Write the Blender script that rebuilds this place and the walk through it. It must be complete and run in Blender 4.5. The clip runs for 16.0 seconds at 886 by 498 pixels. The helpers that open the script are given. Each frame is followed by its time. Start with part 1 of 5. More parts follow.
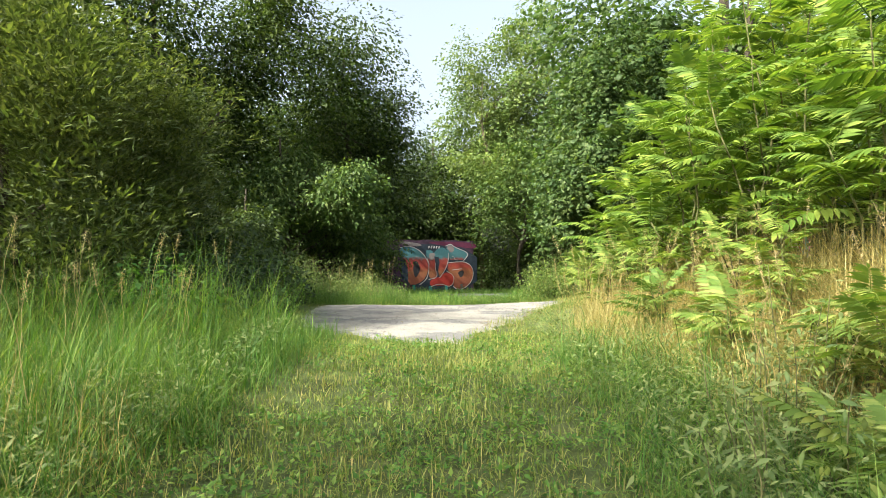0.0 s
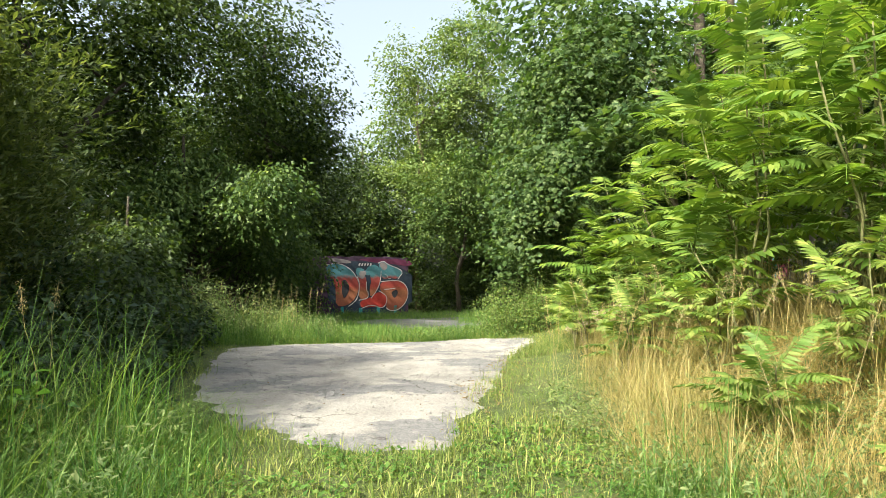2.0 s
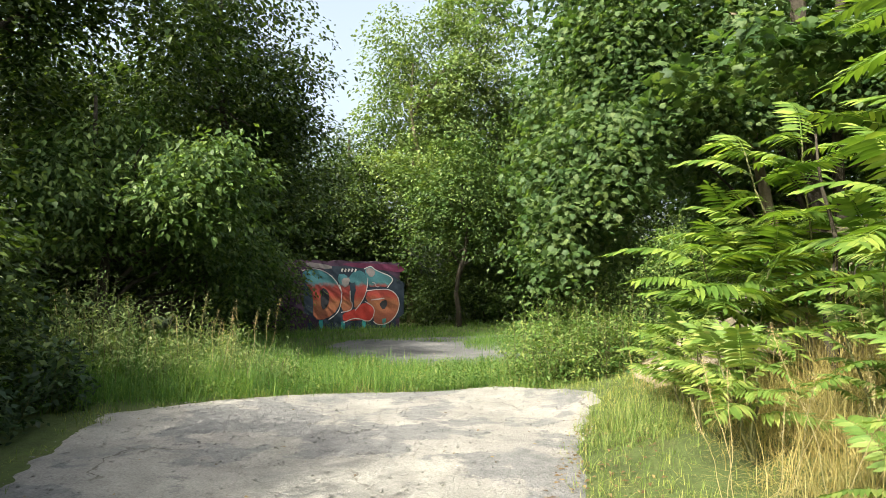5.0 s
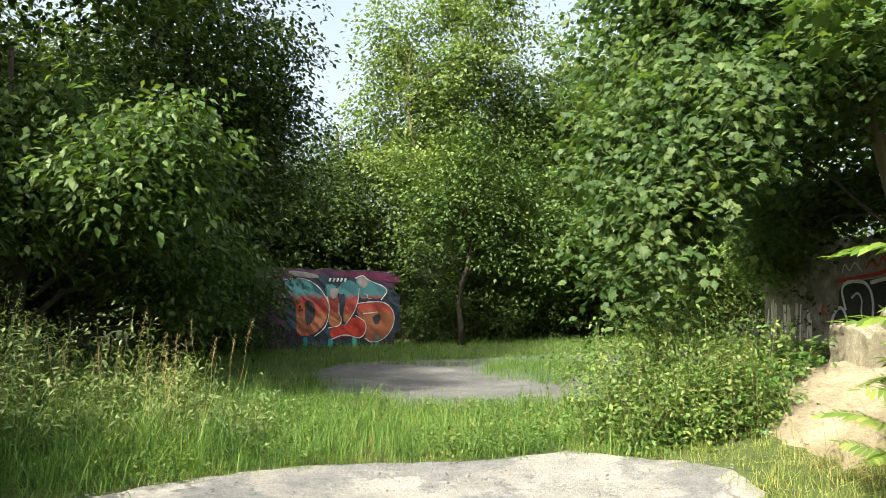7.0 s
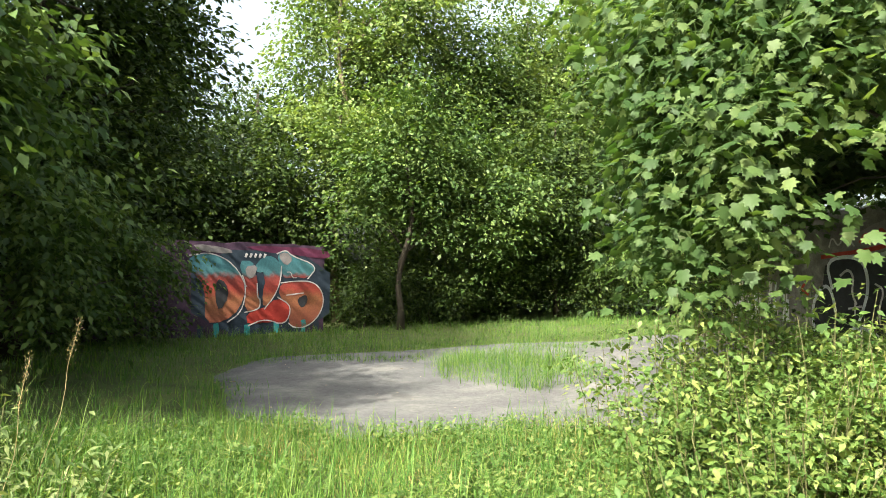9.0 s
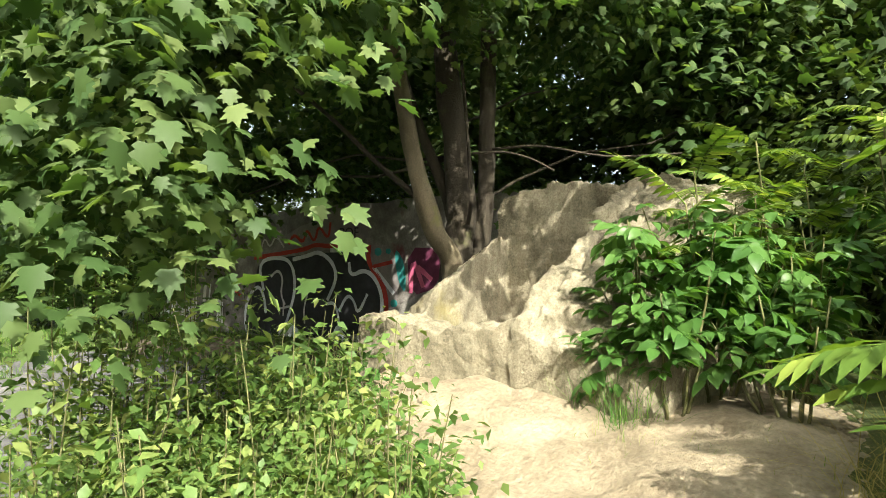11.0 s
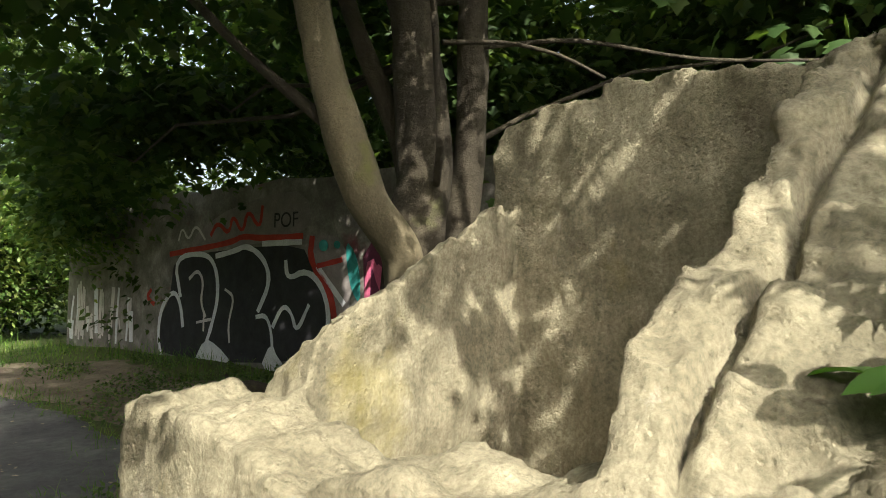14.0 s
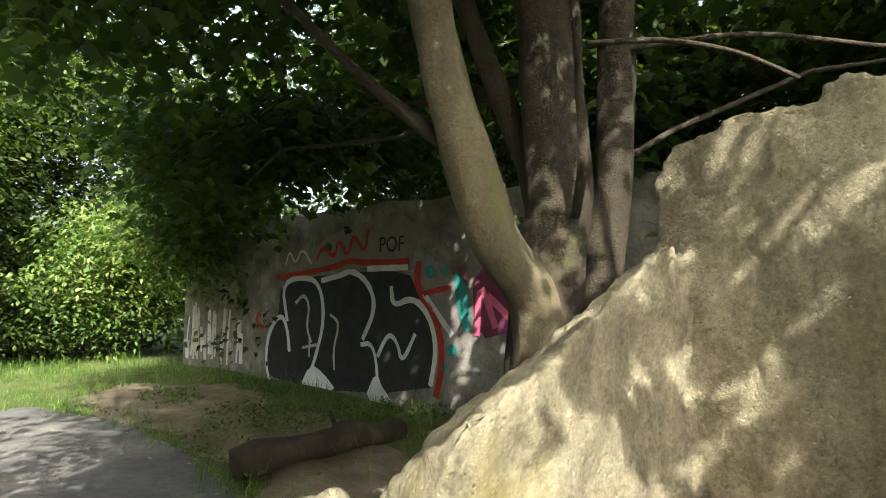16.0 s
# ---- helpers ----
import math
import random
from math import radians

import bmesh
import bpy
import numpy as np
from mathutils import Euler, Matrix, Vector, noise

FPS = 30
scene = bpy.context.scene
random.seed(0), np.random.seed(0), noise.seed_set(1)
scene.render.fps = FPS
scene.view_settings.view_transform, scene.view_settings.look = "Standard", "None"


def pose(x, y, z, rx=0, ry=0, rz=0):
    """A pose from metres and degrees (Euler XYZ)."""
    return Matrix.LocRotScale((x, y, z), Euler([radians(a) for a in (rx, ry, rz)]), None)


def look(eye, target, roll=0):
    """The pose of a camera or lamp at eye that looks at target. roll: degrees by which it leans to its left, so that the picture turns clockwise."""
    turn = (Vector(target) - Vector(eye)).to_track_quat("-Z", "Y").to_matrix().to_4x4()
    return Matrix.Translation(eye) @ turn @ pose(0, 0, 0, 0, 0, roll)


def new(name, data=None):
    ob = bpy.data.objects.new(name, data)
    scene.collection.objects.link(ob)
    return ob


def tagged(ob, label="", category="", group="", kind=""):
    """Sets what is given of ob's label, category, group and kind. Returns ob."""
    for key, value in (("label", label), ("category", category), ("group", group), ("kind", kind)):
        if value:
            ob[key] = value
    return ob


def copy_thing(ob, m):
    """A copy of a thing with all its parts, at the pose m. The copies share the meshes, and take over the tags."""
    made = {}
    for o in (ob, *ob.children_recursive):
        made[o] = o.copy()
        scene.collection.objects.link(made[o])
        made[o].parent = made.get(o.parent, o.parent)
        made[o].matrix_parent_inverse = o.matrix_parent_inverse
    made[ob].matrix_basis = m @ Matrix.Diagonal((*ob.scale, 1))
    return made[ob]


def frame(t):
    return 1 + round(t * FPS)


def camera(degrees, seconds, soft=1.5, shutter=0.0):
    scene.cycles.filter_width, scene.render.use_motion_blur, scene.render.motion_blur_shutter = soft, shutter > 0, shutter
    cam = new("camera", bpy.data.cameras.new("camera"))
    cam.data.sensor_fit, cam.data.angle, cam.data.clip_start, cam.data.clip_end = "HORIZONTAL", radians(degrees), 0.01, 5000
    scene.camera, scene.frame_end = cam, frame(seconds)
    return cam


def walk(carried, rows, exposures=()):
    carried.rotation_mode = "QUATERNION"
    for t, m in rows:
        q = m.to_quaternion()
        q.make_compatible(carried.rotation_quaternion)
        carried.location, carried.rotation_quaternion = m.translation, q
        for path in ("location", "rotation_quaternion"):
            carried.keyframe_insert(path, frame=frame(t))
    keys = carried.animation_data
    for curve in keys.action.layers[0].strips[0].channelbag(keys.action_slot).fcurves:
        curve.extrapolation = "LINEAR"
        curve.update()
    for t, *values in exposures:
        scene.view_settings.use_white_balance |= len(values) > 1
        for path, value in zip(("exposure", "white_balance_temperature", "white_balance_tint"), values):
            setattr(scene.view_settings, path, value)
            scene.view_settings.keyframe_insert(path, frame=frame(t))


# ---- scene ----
cam = camera(70.0, 16.0, soft=0.9)
METRES, EYE, TILT, LEAN, TURN = 17.0, 0.92, 1.2, 0.0, 0.0
ROWS = [
    (0.0, 0.0, 0.0, 0.0, 0.0, 0.0, 0.0),
    (0.5, -0.0077, 0.0349, 0.0021, 0.12, 1.6, -0.25),
    (1.0, -0.0153, 0.0707, 0.0081, -1.21, 0.93, -0.63),
    (1.5, -0.0164, 0.107, 0.0116, -4.57, 0.73, -0.42),
    (2.0, -0.0193, 0.146, 0.0143, -6.87, 1.06, -0.34),
    (2.5, -0.0176, 0.1814, 0.0151, -7.21, 0.36, 0.41),
    (3.0, -0.0153, 0.2181, 0.0161, -5.83, 0.57, 0.99),
    (3.5, -0.0138, 0.2527, 0.0173, -4.68, 0.81, 0.57),
    (4.0, -0.0066, 0.2913, 0.0183, -5.75, 0.98, 0.02),
    (6.5, -0.0139, 0.4782, 0.017, -8.75, 2.15, -1.13),
    (7.0, -0.019, 0.5159, 0.0164, -9.22, 2.36, -1.2),
    (7.5, -0.0199, 0.5508, 0.0134, -10.18, 0.96, -0.61),
    (8.0, -0.0171, 0.5882, 0.0135, -9.64, 0.22, -1.33),
    (8.5, -0.0153, 0.6221, 0.0142, -11.66, 0.03, -1.03),
    (9.0, -0.0081, 0.6584, 0.0131, -15.6, 0.43, -1.27),
    (9.5, -0.0011, 0.6857, 0.0124, -24.41, 1.66, -0.67),
    (10.0, 0.0164, 0.7074, 0.0105, -42.03, 1.13, 1.21),
    (12.5, 0.154, 0.7577, 0.0113, -72.34, 3.76, -3.72),
    (13.0, 0.186, 0.7684, 0.0101, -65.68, 2.55, -4.04),
    (13.5, 0.2104, 0.7841, 0.0105, -61.78, 1.89, -3.5),
    (14.0, 0.2342, 0.8029, 0.0128, -64.23, 1.89, -1.85),
    (14.5, 0.2528, 0.8138, 0.0185, -71.26, 0.63, -1.01),
    (15.0, 0.2603, 0.8198, 0.0201, -75.47, 0.1, -0.55),
    (15.5, 0.2606, 0.8227, 0.0211, -70.04, 2.2, -1.15),
    (16.0, 0.2579, 0.826, 0.0212, -55.22, 2.95, -2.16),
]
walk(cam, [(t, pose(0, 0, EYE, TILT, LEAN, TURN) @ pose(METRES * x, METRES * y, METRES * z, 90 + pitch, roll, yaw)) for t, x, y, z, yaw, pitch, roll in ROWS],
     exposures=[(0.0, 1.5, 6500, 6), (4.0, 1.4, 6500, 6), (6.5, 1.45, 6500, 6), (8.0, 1.6, 6500, 6), (9.0, 1.85, 6500, 6), (10.2, 1.75, 6500, 6), (12.5, 1.42, 6500, 6), (14.5, 1.4, 6500, 6), (15.4, 1.55, 6500, 6), (16.0, 1.8, 6500, 6)])

# ---- world, sun, exposure ----
SUN_DIR = Vector((-0.66, -0.54, 0.70)).normalized()
world = bpy.data.worlds.new("sky")
scene.world = world
world.use_nodes = True
wn = world.node_tree.nodes
sky = wn.new("ShaderNodeTexSky")
sky.sky_type = "NISHITA"
sky.sun_disc = False
sky.sun_elevation = math.asin(SUN_DIR.z)
sky.sun_rotation = math.atan2(SUN_DIR.x, SUN_DIR.y)
sky.air_density, sky.dust_density = 1.0, 8.0
haze = wn.new("ShaderNodeHueSaturation")
haze.inputs["Saturation"].default_value, haze.inputs["Value"].default_value = 0.6, 1.15
world.node_tree.links.new(sky.outputs[0], haze.inputs["Color"])
world.node_tree.links.new(haze.outputs[0], wn["Background"].inputs[0])
wn["Background"].inputs[1].default_value = 0.15
sun_data = bpy.data.lights.new("sun", "SUN")
sun_data.energy, sun_data.angle, sun_data.color = 4.5, radians(0.5), (1.0, 0.94, 0.82)
sun = new("sun", sun_data)
sun.matrix_world = look((0, 0, 30), Vector((0, 0, 30)) - SUN_DIR)

RNG = np.random.default_rng(7)


# ---- materials ----
def nodes_of(name):
    m = bpy.data.materials.new(name)
    m.use_nodes = True
    nt = m.node_tree
    return m, nt, nt.nodes["Principled BSDF"]


def ramp(nt, fac, stops):
    r = nt.nodes.new("ShaderNodeValToRGB")
    els = r.color_ramp.elements
    while len(els) < len(stops):
        els.new(0.5)
    for e, (p, c) in zip(els, stops):
        e.position, e.color = p, (*c, 1)
    nt.links.new(fac, r.inputs[0])
    return r.outputs[0]


def noise_node(nt, scale, detail=6, rough=0.6, stretch=None):
    n = nt.nodes.new("ShaderNodeTexNoise")
    n.inputs["Scale"].default_value, n.inputs["Detail"].default_value = scale, detail
    n.inputs["Roughness"].default_value = rough
    g = nt.nodes.new("ShaderNodeNewGeometry")
    if stretch:
        mp = nt.nodes.new("ShaderNodeMapping")
        mp.inputs["Scale"].default_value = stretch
        nt.links.new(g.outputs["Position"], mp.inputs[0])
        nt.links.new(mp.outputs[0], n.inputs["Vector"])
    else:
        nt.links.new(g.outputs["Position"], n.inputs["Vector"])
    return n.outputs["Fac"]


def mix(nt, fac, a, b, mode="MIX"):
    x = nt.nodes.new("ShaderNodeMix")
    x.data_type, x.blend_type = "RGBA", mode
    for sock, v in ((x.inputs[0], fac), (x.inputs[6], a), (x.inputs[7], b)):
        if isinstance(v, (int, float)):
            sock.default_value = v
        elif isinstance(v, tuple):
            sock.default_value = (*v, 1)
        else:
            nt.links.new(v, sock)
    return x.outputs[2]


def bump(nt, bsdf, height, strength, dist):
    b = nt.nodes.new("ShaderNodeBump")
    b.inputs["Strength"].default_value, b.inputs["Distance"].default_value = strength, dist
    nt.links.new(height, b.inputs["Height"])
    nt.links.new(b.outputs[0], bsdf.inputs["Normal"])


def leaf_material(name, dark, mid, light, trans=0.4, rough=0.5):
    """A leaf that lets some light through; each leaf has its own tone."""
    m, nt, b = nodes_of(name)
    g = nt.nodes.new("ShaderNodeNewGeometry")
    tone = ramp(nt, g.outputs["Random Per Island"], [(0.0, dark), (0.55, mid), (0.97, light)])
    big = ramp(nt, noise_node(nt, 0.9, 3), [(0.3, (0.72, 0.8, 0.72)), (0.7, (1.2, 1.1, 1.0))])
    col = mix(nt, 1.0, tone, big, "MULTIPLY")
    nt.links.new(col, b.inputs["Base Color"])
    b.inputs["Roughness"].default_value = rough
    b.inputs["Specular IOR Level"].default_value = 0.25
    t = nt.nodes.new("ShaderNodeBsdfTranslucent")
    nt.links.new(mix(nt, 1.0, col, (1.25, 1.3, 0.5), "MULTIPLY"), t.inputs[0])
    s = nt.nodes.new("ShaderNodeMixShader")
    s.inputs[0].default_value = trans
    nt.links.new(b.outputs[0], s.inputs[1])
    nt.links.new(t.outputs[0], s.inputs[2])
    nt.links.new(s.outputs[0], nt.nodes["Material Output"].inputs[0])
    return m


def surface(name, stops, scale, rough=0.85, relief=0.5, relief_scale=20, dist=0.02, stain=None, stretch=None):
    m, nt, b = nodes_of(name)
    col = ramp(nt, noise_node(nt, scale, 8, 0.65, stretch), stops)
    fine = ramp(nt, noise_node(nt, scale * 14, 5), [(0.3, (0.78, 0.78, 0.78)), (0.7, (1.15, 1.15, 1.15))])
    col = mix(nt, 1.0, col, fine, "MULTIPLY")
    if stain:
        at, c, s_scale = stain
        f = ramp(nt, noise_node(nt, s_scale, 5, 0.6), [(at, (0, 0, 0)), (at + 0.12, (1, 1, 1))])
        col = mix(nt, f, col, c)
    nt.links.new(col, b.inputs["Base Color"])
    b.inputs["Roughness"].default_value = rough
    b.inputs["Specular IOR Level"].default_value = 0.25
    bump(nt, b, noise_node(nt, relief_scale, 8, 0.7), relief, dist)
    return m


LEAF_DARK = leaf_material("leaf_dark", (0.022, 0.040, 0.012), (0.042, 0.072, 0.020), (0.095, 0.135, 0.036))
LEAF_OLIVE = leaf_material("leaf_olive", (0.048, 0.072, 0.026), (0.084, 0.115, 0.038), (0.165, 0.195, 0.078))
LEAF_MID = leaf_material("leaf_mid", (0.040, 0.076, 0.023), (0.070, 0.122, 0.035), (0.138, 0.195, 0.062))
LEAF_PALE = leaf_material("leaf_pale", (0.080, 0.130, 0.042), (0.130, 0.190, 0.060), (0.200, 0.260, 0.095))
LEAF_MAPLE = leaf_material("leaf_maple", (0.038, 0.078, 0.026), (0.064, 0.112, 0.037), (0.115, 0.166, 0.062), 0.5, 0.55)
LEAF_SUMAC = leaf_material("leaf_sumac", (0.060, 0.120, 0.022), (0.115, 0.190, 0.036), (0.215, 0.285, 0.062), 0.45)
LEAF_FRESH = leaf_material("leaf_fresh", (0.090, 0.160, 0.034), (0.145, 0.220, 0.050), (0.245, 0.290, 0.085), 0.45)
LEAF_PINE = leaf_material("leaf_pine", (0.035, 0.065, 0.035), (0.055, 0.095, 0.050), (0.090, 0.135, 0.070), 0.2)
LEAF_BRAMBLE = leaf_material("leaf_bramble", (0.018, 0.038, 0.018), (0.032, 0.062, 0.028), (0.062, 0.100, 0.044), 0.3, 0.45)
LEAF_NETTLE = leaf_material("leaf_nettle", (0.065, 0.125, 0.034), (0.110, 0.182, 0.050), (0.205, 0.250, 0.085), 0.42)
BARE_SOIL = surface("bare_soil", [(0.25, (0.090, 0.070, 0.046)), (0.5, (0.165, 0.135, 0.094)), (0.75, (0.260, 0.222, 0.165))], 2.4, 0.95, 0.9, 24, 0.04)
LEAF_MUGWORT = leaf_material("leaf_mugwort", (0.085, 0.135, 0.050), (0.140, 0.200, 0.075), (0.240, 0.280, 0.130), 0.4, 0.6)
LEAF_BROAD = leaf_material("leaf_broad", (0.040, 0.100, 0.026), (0.065, 0.150, 0.036), (0.110, 0.200, 0.055), 0.42, 0.38)
GRASS_GREEN = leaf_material("grass_green", (0.050, 0.125, 0.028), (0.098, 0.195, 0.042), (0.200, 0.280, 0.075), 0.45, 0.6)
GRASS_CUT = leaf_material("grass_cut", (0.085, 0.135, 0.030), (0.150, 0.205, 0.050), (0.310, 0.310, 0.115), 0.3, 0.7)
GRASS_STRAW = leaf_material("grass_straw", (0.200, 0.170, 0.060), (0.330, 0.270, 0.110), (0.470, 0.390, 0.190), 0.35, 0.7)
SEED = leaf_material("seed_heads", (0.240, 0.190, 0.100), (0.330, 0.270, 0.150), (0.440, 0.370, 0.230), 0.3, 0.8)
BARK = surface("bark", [(0.3, (0.024, 0.020, 0.015)), (0.6, (0.055, 0.046, 0.032)), (0.8, (0.095, 0.080, 0.056))], 6, 0.9, 0.9, 24, 0.03, (0.62, (0.085, 0.090, 0.035), 3), (1, 1, 0.3))
BARK_PALE = surface("bark_pale", [(0.3, (0.090, 0.076, 0.050)), (0.6, (0.155, 0.130, 0.082)), (0.85, (0.240, 0.205, 0.140))], 5, 0.9, 0.7, 26, 0.02, (0.60, (0.130, 0.130, 0.045), 3), (1, 1, 0.35))
STALK = surface("stalk", [(0.3, (0.075, 0.085, 0.032)), (0.7, (0.140, 0.130, 0.055))], 8, 0.8, 0.3, 30, 0.005)
SOIL = surface("soil", [(0.25, (0.040, 0.050, 0.016)), (0.5, (0.080, 0.108, 0.030)), (0.75, (0.105, 0.110, 0.040))], 1.6, 0.95, 0.9, 30, 0.04, (0.66, (0.130, 0.110, 0.060), 0.7))
def cracked_paving():
    """Pale concrete with the remains of a grey top coat, grit and wandering cracks."""
    m, nt, b = nodes_of("worn_paving")
    col = ramp(nt, noise_node(nt, 1.3, 9, 0.7), [(0.30, (0.190, 0.182, 0.168)), (0.5, (0.285, 0.272, 0.245)), (0.72, (0.400, 0.378, 0.330))])
    coat = ramp(nt, noise_node(nt, 0.55, 9, 0.68), [(0.505, (0, 0, 0)), (0.535, (1, 1, 1))])
    grey = ramp(nt, noise_node(nt, 9, 6, 0.7), [(0.3, (0.130, 0.128, 0.126)), (0.7, (0.235, 0.230, 0.222))])
    col = mix(nt, coat, col, grey)
    fine = ramp(nt, noise_node(nt, 60, 5, 0.7), [(0.3, (0.66, 0.66, 0.66)), (0.72, (1.22, 1.22, 1.22))])
    col = mix(nt, 1.0, col, fine, "MULTIPLY")
    g = nt.nodes.new("ShaderNodeNewGeometry")
    wob = nt.nodes.new("ShaderNodeTexNoise")
    wob.inputs["Scale"].default_value, wob.inputs["Detail"].default_value = 2.5, 6
    nt.links.new(g.outputs["Position"], wob.inputs["Vector"])
    bent_at = mix(nt, 0.7, g.outputs["Position"], wob.outputs["Color"], "ADD")
    vo = nt.nodes.new("ShaderNodeTexVoronoi")
    vo.feature = "DISTANCE_TO_EDGE"
    vo.inputs["Scale"].default_value = 0.6
    nt.links.new(bent_at, vo.inputs["Vector"])
    line = ramp(nt, vo.outputs["Distance"], [(0.002, (0.42, 0.39, 0.35)), (0.009, (1, 1, 1))])
    here = ramp(nt, noise_node(nt, 0.9, 4, 0.6), [(0.52, (0, 0, 0)), (0.62, (1, 1, 1))])
    crack = mix(nt, here, (1.0, 1.0, 1.0), line)
    col = mix(nt, 1.0, col, crack, "MULTIPLY")
    nt.links.new(col, b.inputs["Base Color"])
    b.inputs["Roughness"].default_value = 0.92
    b.inputs["Specular IOR Level"].default_value = 0.2
    bump(nt, b, mix(nt, 0.5, noise_node(nt, 28, 9, 0.75), crack, "MULTIPLY"), 0.9, 0.03)
    return m


PAVING = cracked_paving()
ASPHALT = surface("old_asphalt", [(0.25, (0.060, 0.060, 0.062)), (0.5, (0.105, 0.104, 0.102)), (0.75, (0.190, 0.182, 0.165))], 1.3, 0.9, 0.8, 40, 0.012, (0.62, (0.200, 0.185, 0.155), 0.5))
SAND = surface("sand", [(0.25, (0.210, 0.168, 0.108)), (0.5, (0.335, 0.278, 0.188)), (0.75, (0.440, 0.375, 0.265))], 2.2, 0.95, 1.0, 18, 0.06)
def loam_concrete():
    """Sandy weathered concrete: stained, streaked down its faces, with open pores and grains of gravel."""
    m, nt, b = nodes_of("loam_concrete")
    col = ramp(nt, noise_node(nt, 1.7, 9, 0.7), [(0.28, (0.138, 0.125, 0.088)), (0.5, (0.255, 0.230, 0.160)), (0.72, (0.395, 0.357, 0.256))])
    streak = ramp(nt, noise_node(nt, 7, 6, 0.6, (1, 1, 0.12)), [(0.32, (0.72, 0.71, 0.70)), (0.62, (1.08, 1.08, 1.08))])
    col = mix(nt, 1.0, col, streak, "MULTIPLY")
    fine = ramp(nt, noise_node(nt, 55, 6, 0.7), [(0.3, (0.62, 0.61, 0.60)), (0.55, (1.0, 1.0, 1.0)), (0.75, (1.28, 1.27, 1.24))])
    col = mix(nt, 1.0, col, fine, "MULTIPLY")
    moss = ramp(nt, noise_node(nt, 1.3, 6, 0.65), [(0.60, (0, 0, 0)), (0.74, (0.8, 0.8, 0.8))])
    col = mix(nt, moss, col, (0.225, 0.190, 0.060))
    lime = ramp(nt, noise_node(nt, 3.4, 8, 0.75, (1, 1, 0.4)), [(0.63, (0, 0, 0)), (0.72, (0.5, 0.5, 0.5))])
    col = mix(nt, lime, col, (0.46, 0.43, 0.37))
    nt.links.new(col, b.inputs["Base Color"])
    b.inputs["Roughness"].default_value = 0.95
    b.inputs["Specular IOR Level"].default_value = 0.15
    vo = nt.nodes.new("ShaderNodeTexVoronoi")
    vo.inputs["Scale"].default_value = 42
    g = nt.nodes.new("ShaderNodeNewGeometry")
    nt.links.new(g.outputs["Position"], vo.inputs["Vector"])
    pits = ramp(nt, vo.outputs["Distance"], [(0.05, (0.0, 0.0, 0.0)), (0.28, (1, 1, 1))])
    rough = mix(nt, 0.5, mix(nt, 0.2, noise_node(nt, 24, 10, 0.75), pits), noise_node(nt, 7, 8, 0.7))
    bump(nt, b, rough, 0.9, 0.05)
    return m


LOAM = loam_concrete()
WALL_DARK = surface("dark_render", [(0.25, (0.030, 0.024, 0.036)), (0.55, (0.070, 0.038, 0.066)), (0.8, (0.120, 0.085, 0.105))], 2.2, 0.9, 0.6, 30, 0.01, (0.66, (0.140, 0.130, 0.125), 2.0))
WALL_OLD = surface("old_render", [(0.25, (0.080, 0.072, 0.066)), (0.5, (0.180, 0.165, 0.150)), (0.7, (0.330, 0.315, 0.290))], 2.5, 0.9, 0.6, 30, 0.01, (0.62, (0.150, 0.050, 0.060), 1.2))


# ---- mesh helpers ----
def mesh_object(name, verts, faces, material, parent=None, label="", smooth=False):
    me = bpy.data.meshes.new(name)
    me.from_pydata([tuple(v) for v in verts], [], [tuple(f) for f in faces])
    me.materials.append(material)
    if smooth:
        me.polygons.foreach_set("use_smooth", [True] * len(me.polygons))
    me.update()
    ob = new(name, me)
    if parent:
        ob.parent = parent
    return tagged(ob, label)


def part(name, bm, material, parent, label=""):
    me = bpy.data.meshes.new(name)
    bm.to_mesh(me)
    bm.free()
    me.materials.append(material)
    ob = new(name, me)
    ob.parent = parent
    return tagged(ob, label)


def many(name, verts, faces, mats, places, material, parent=None):
    """One mesh of many turned and scaled copies of a small shape."""
    v = np.asarray(verts, float)
    n, k = len(places), len(v)
    allv = (np.einsum("nij,kj->nki", mats, v) + np.asarray(places)[:, None, :]).reshape(-1, 3)
    loops, starts, totals = [], [], []
    at = 0
    base = np.arange(n) * k
    tri = [f for f in faces if len(f) == 3]
    quad = [f for f in faces if len(f) == 4]
    for group in (tri, quad):
        if group:
            f = np.asarray(group)
            a = (f[None] + base[:, None, None]).reshape(-1, f.shape[1])
            loops.append(a.ravel())
            starts.append(at + np.arange(len(a)) * f.shape[1])
            totals.append(np.full(len(a), f.shape[1]))
            at += a.size
    me = bpy.data.meshes.new(name)
    me.vertices.add(len(allv))
    me.vertices.foreach_set("co", allv.ravel().astype(np.float32))
    lv = np.concatenate(loops)
    me.loops.add(len(lv))
    me.loops.foreach_set("vertex_index", lv.astype(np.int32))
    st = np.concatenate(starts)
    me.polygons.add(len(st))
    me.polygons.foreach_set("loop_start", st.astype(np.int32))
    me.materials.append(material)
    me.update(calc_edges=True)
    me.validate()
    me.polygons.foreach_set("use_smooth", np.ones(len(me.polygons), bool))
    ob = new(name, me)
    if parent:
        ob.parent = parent
    return ob


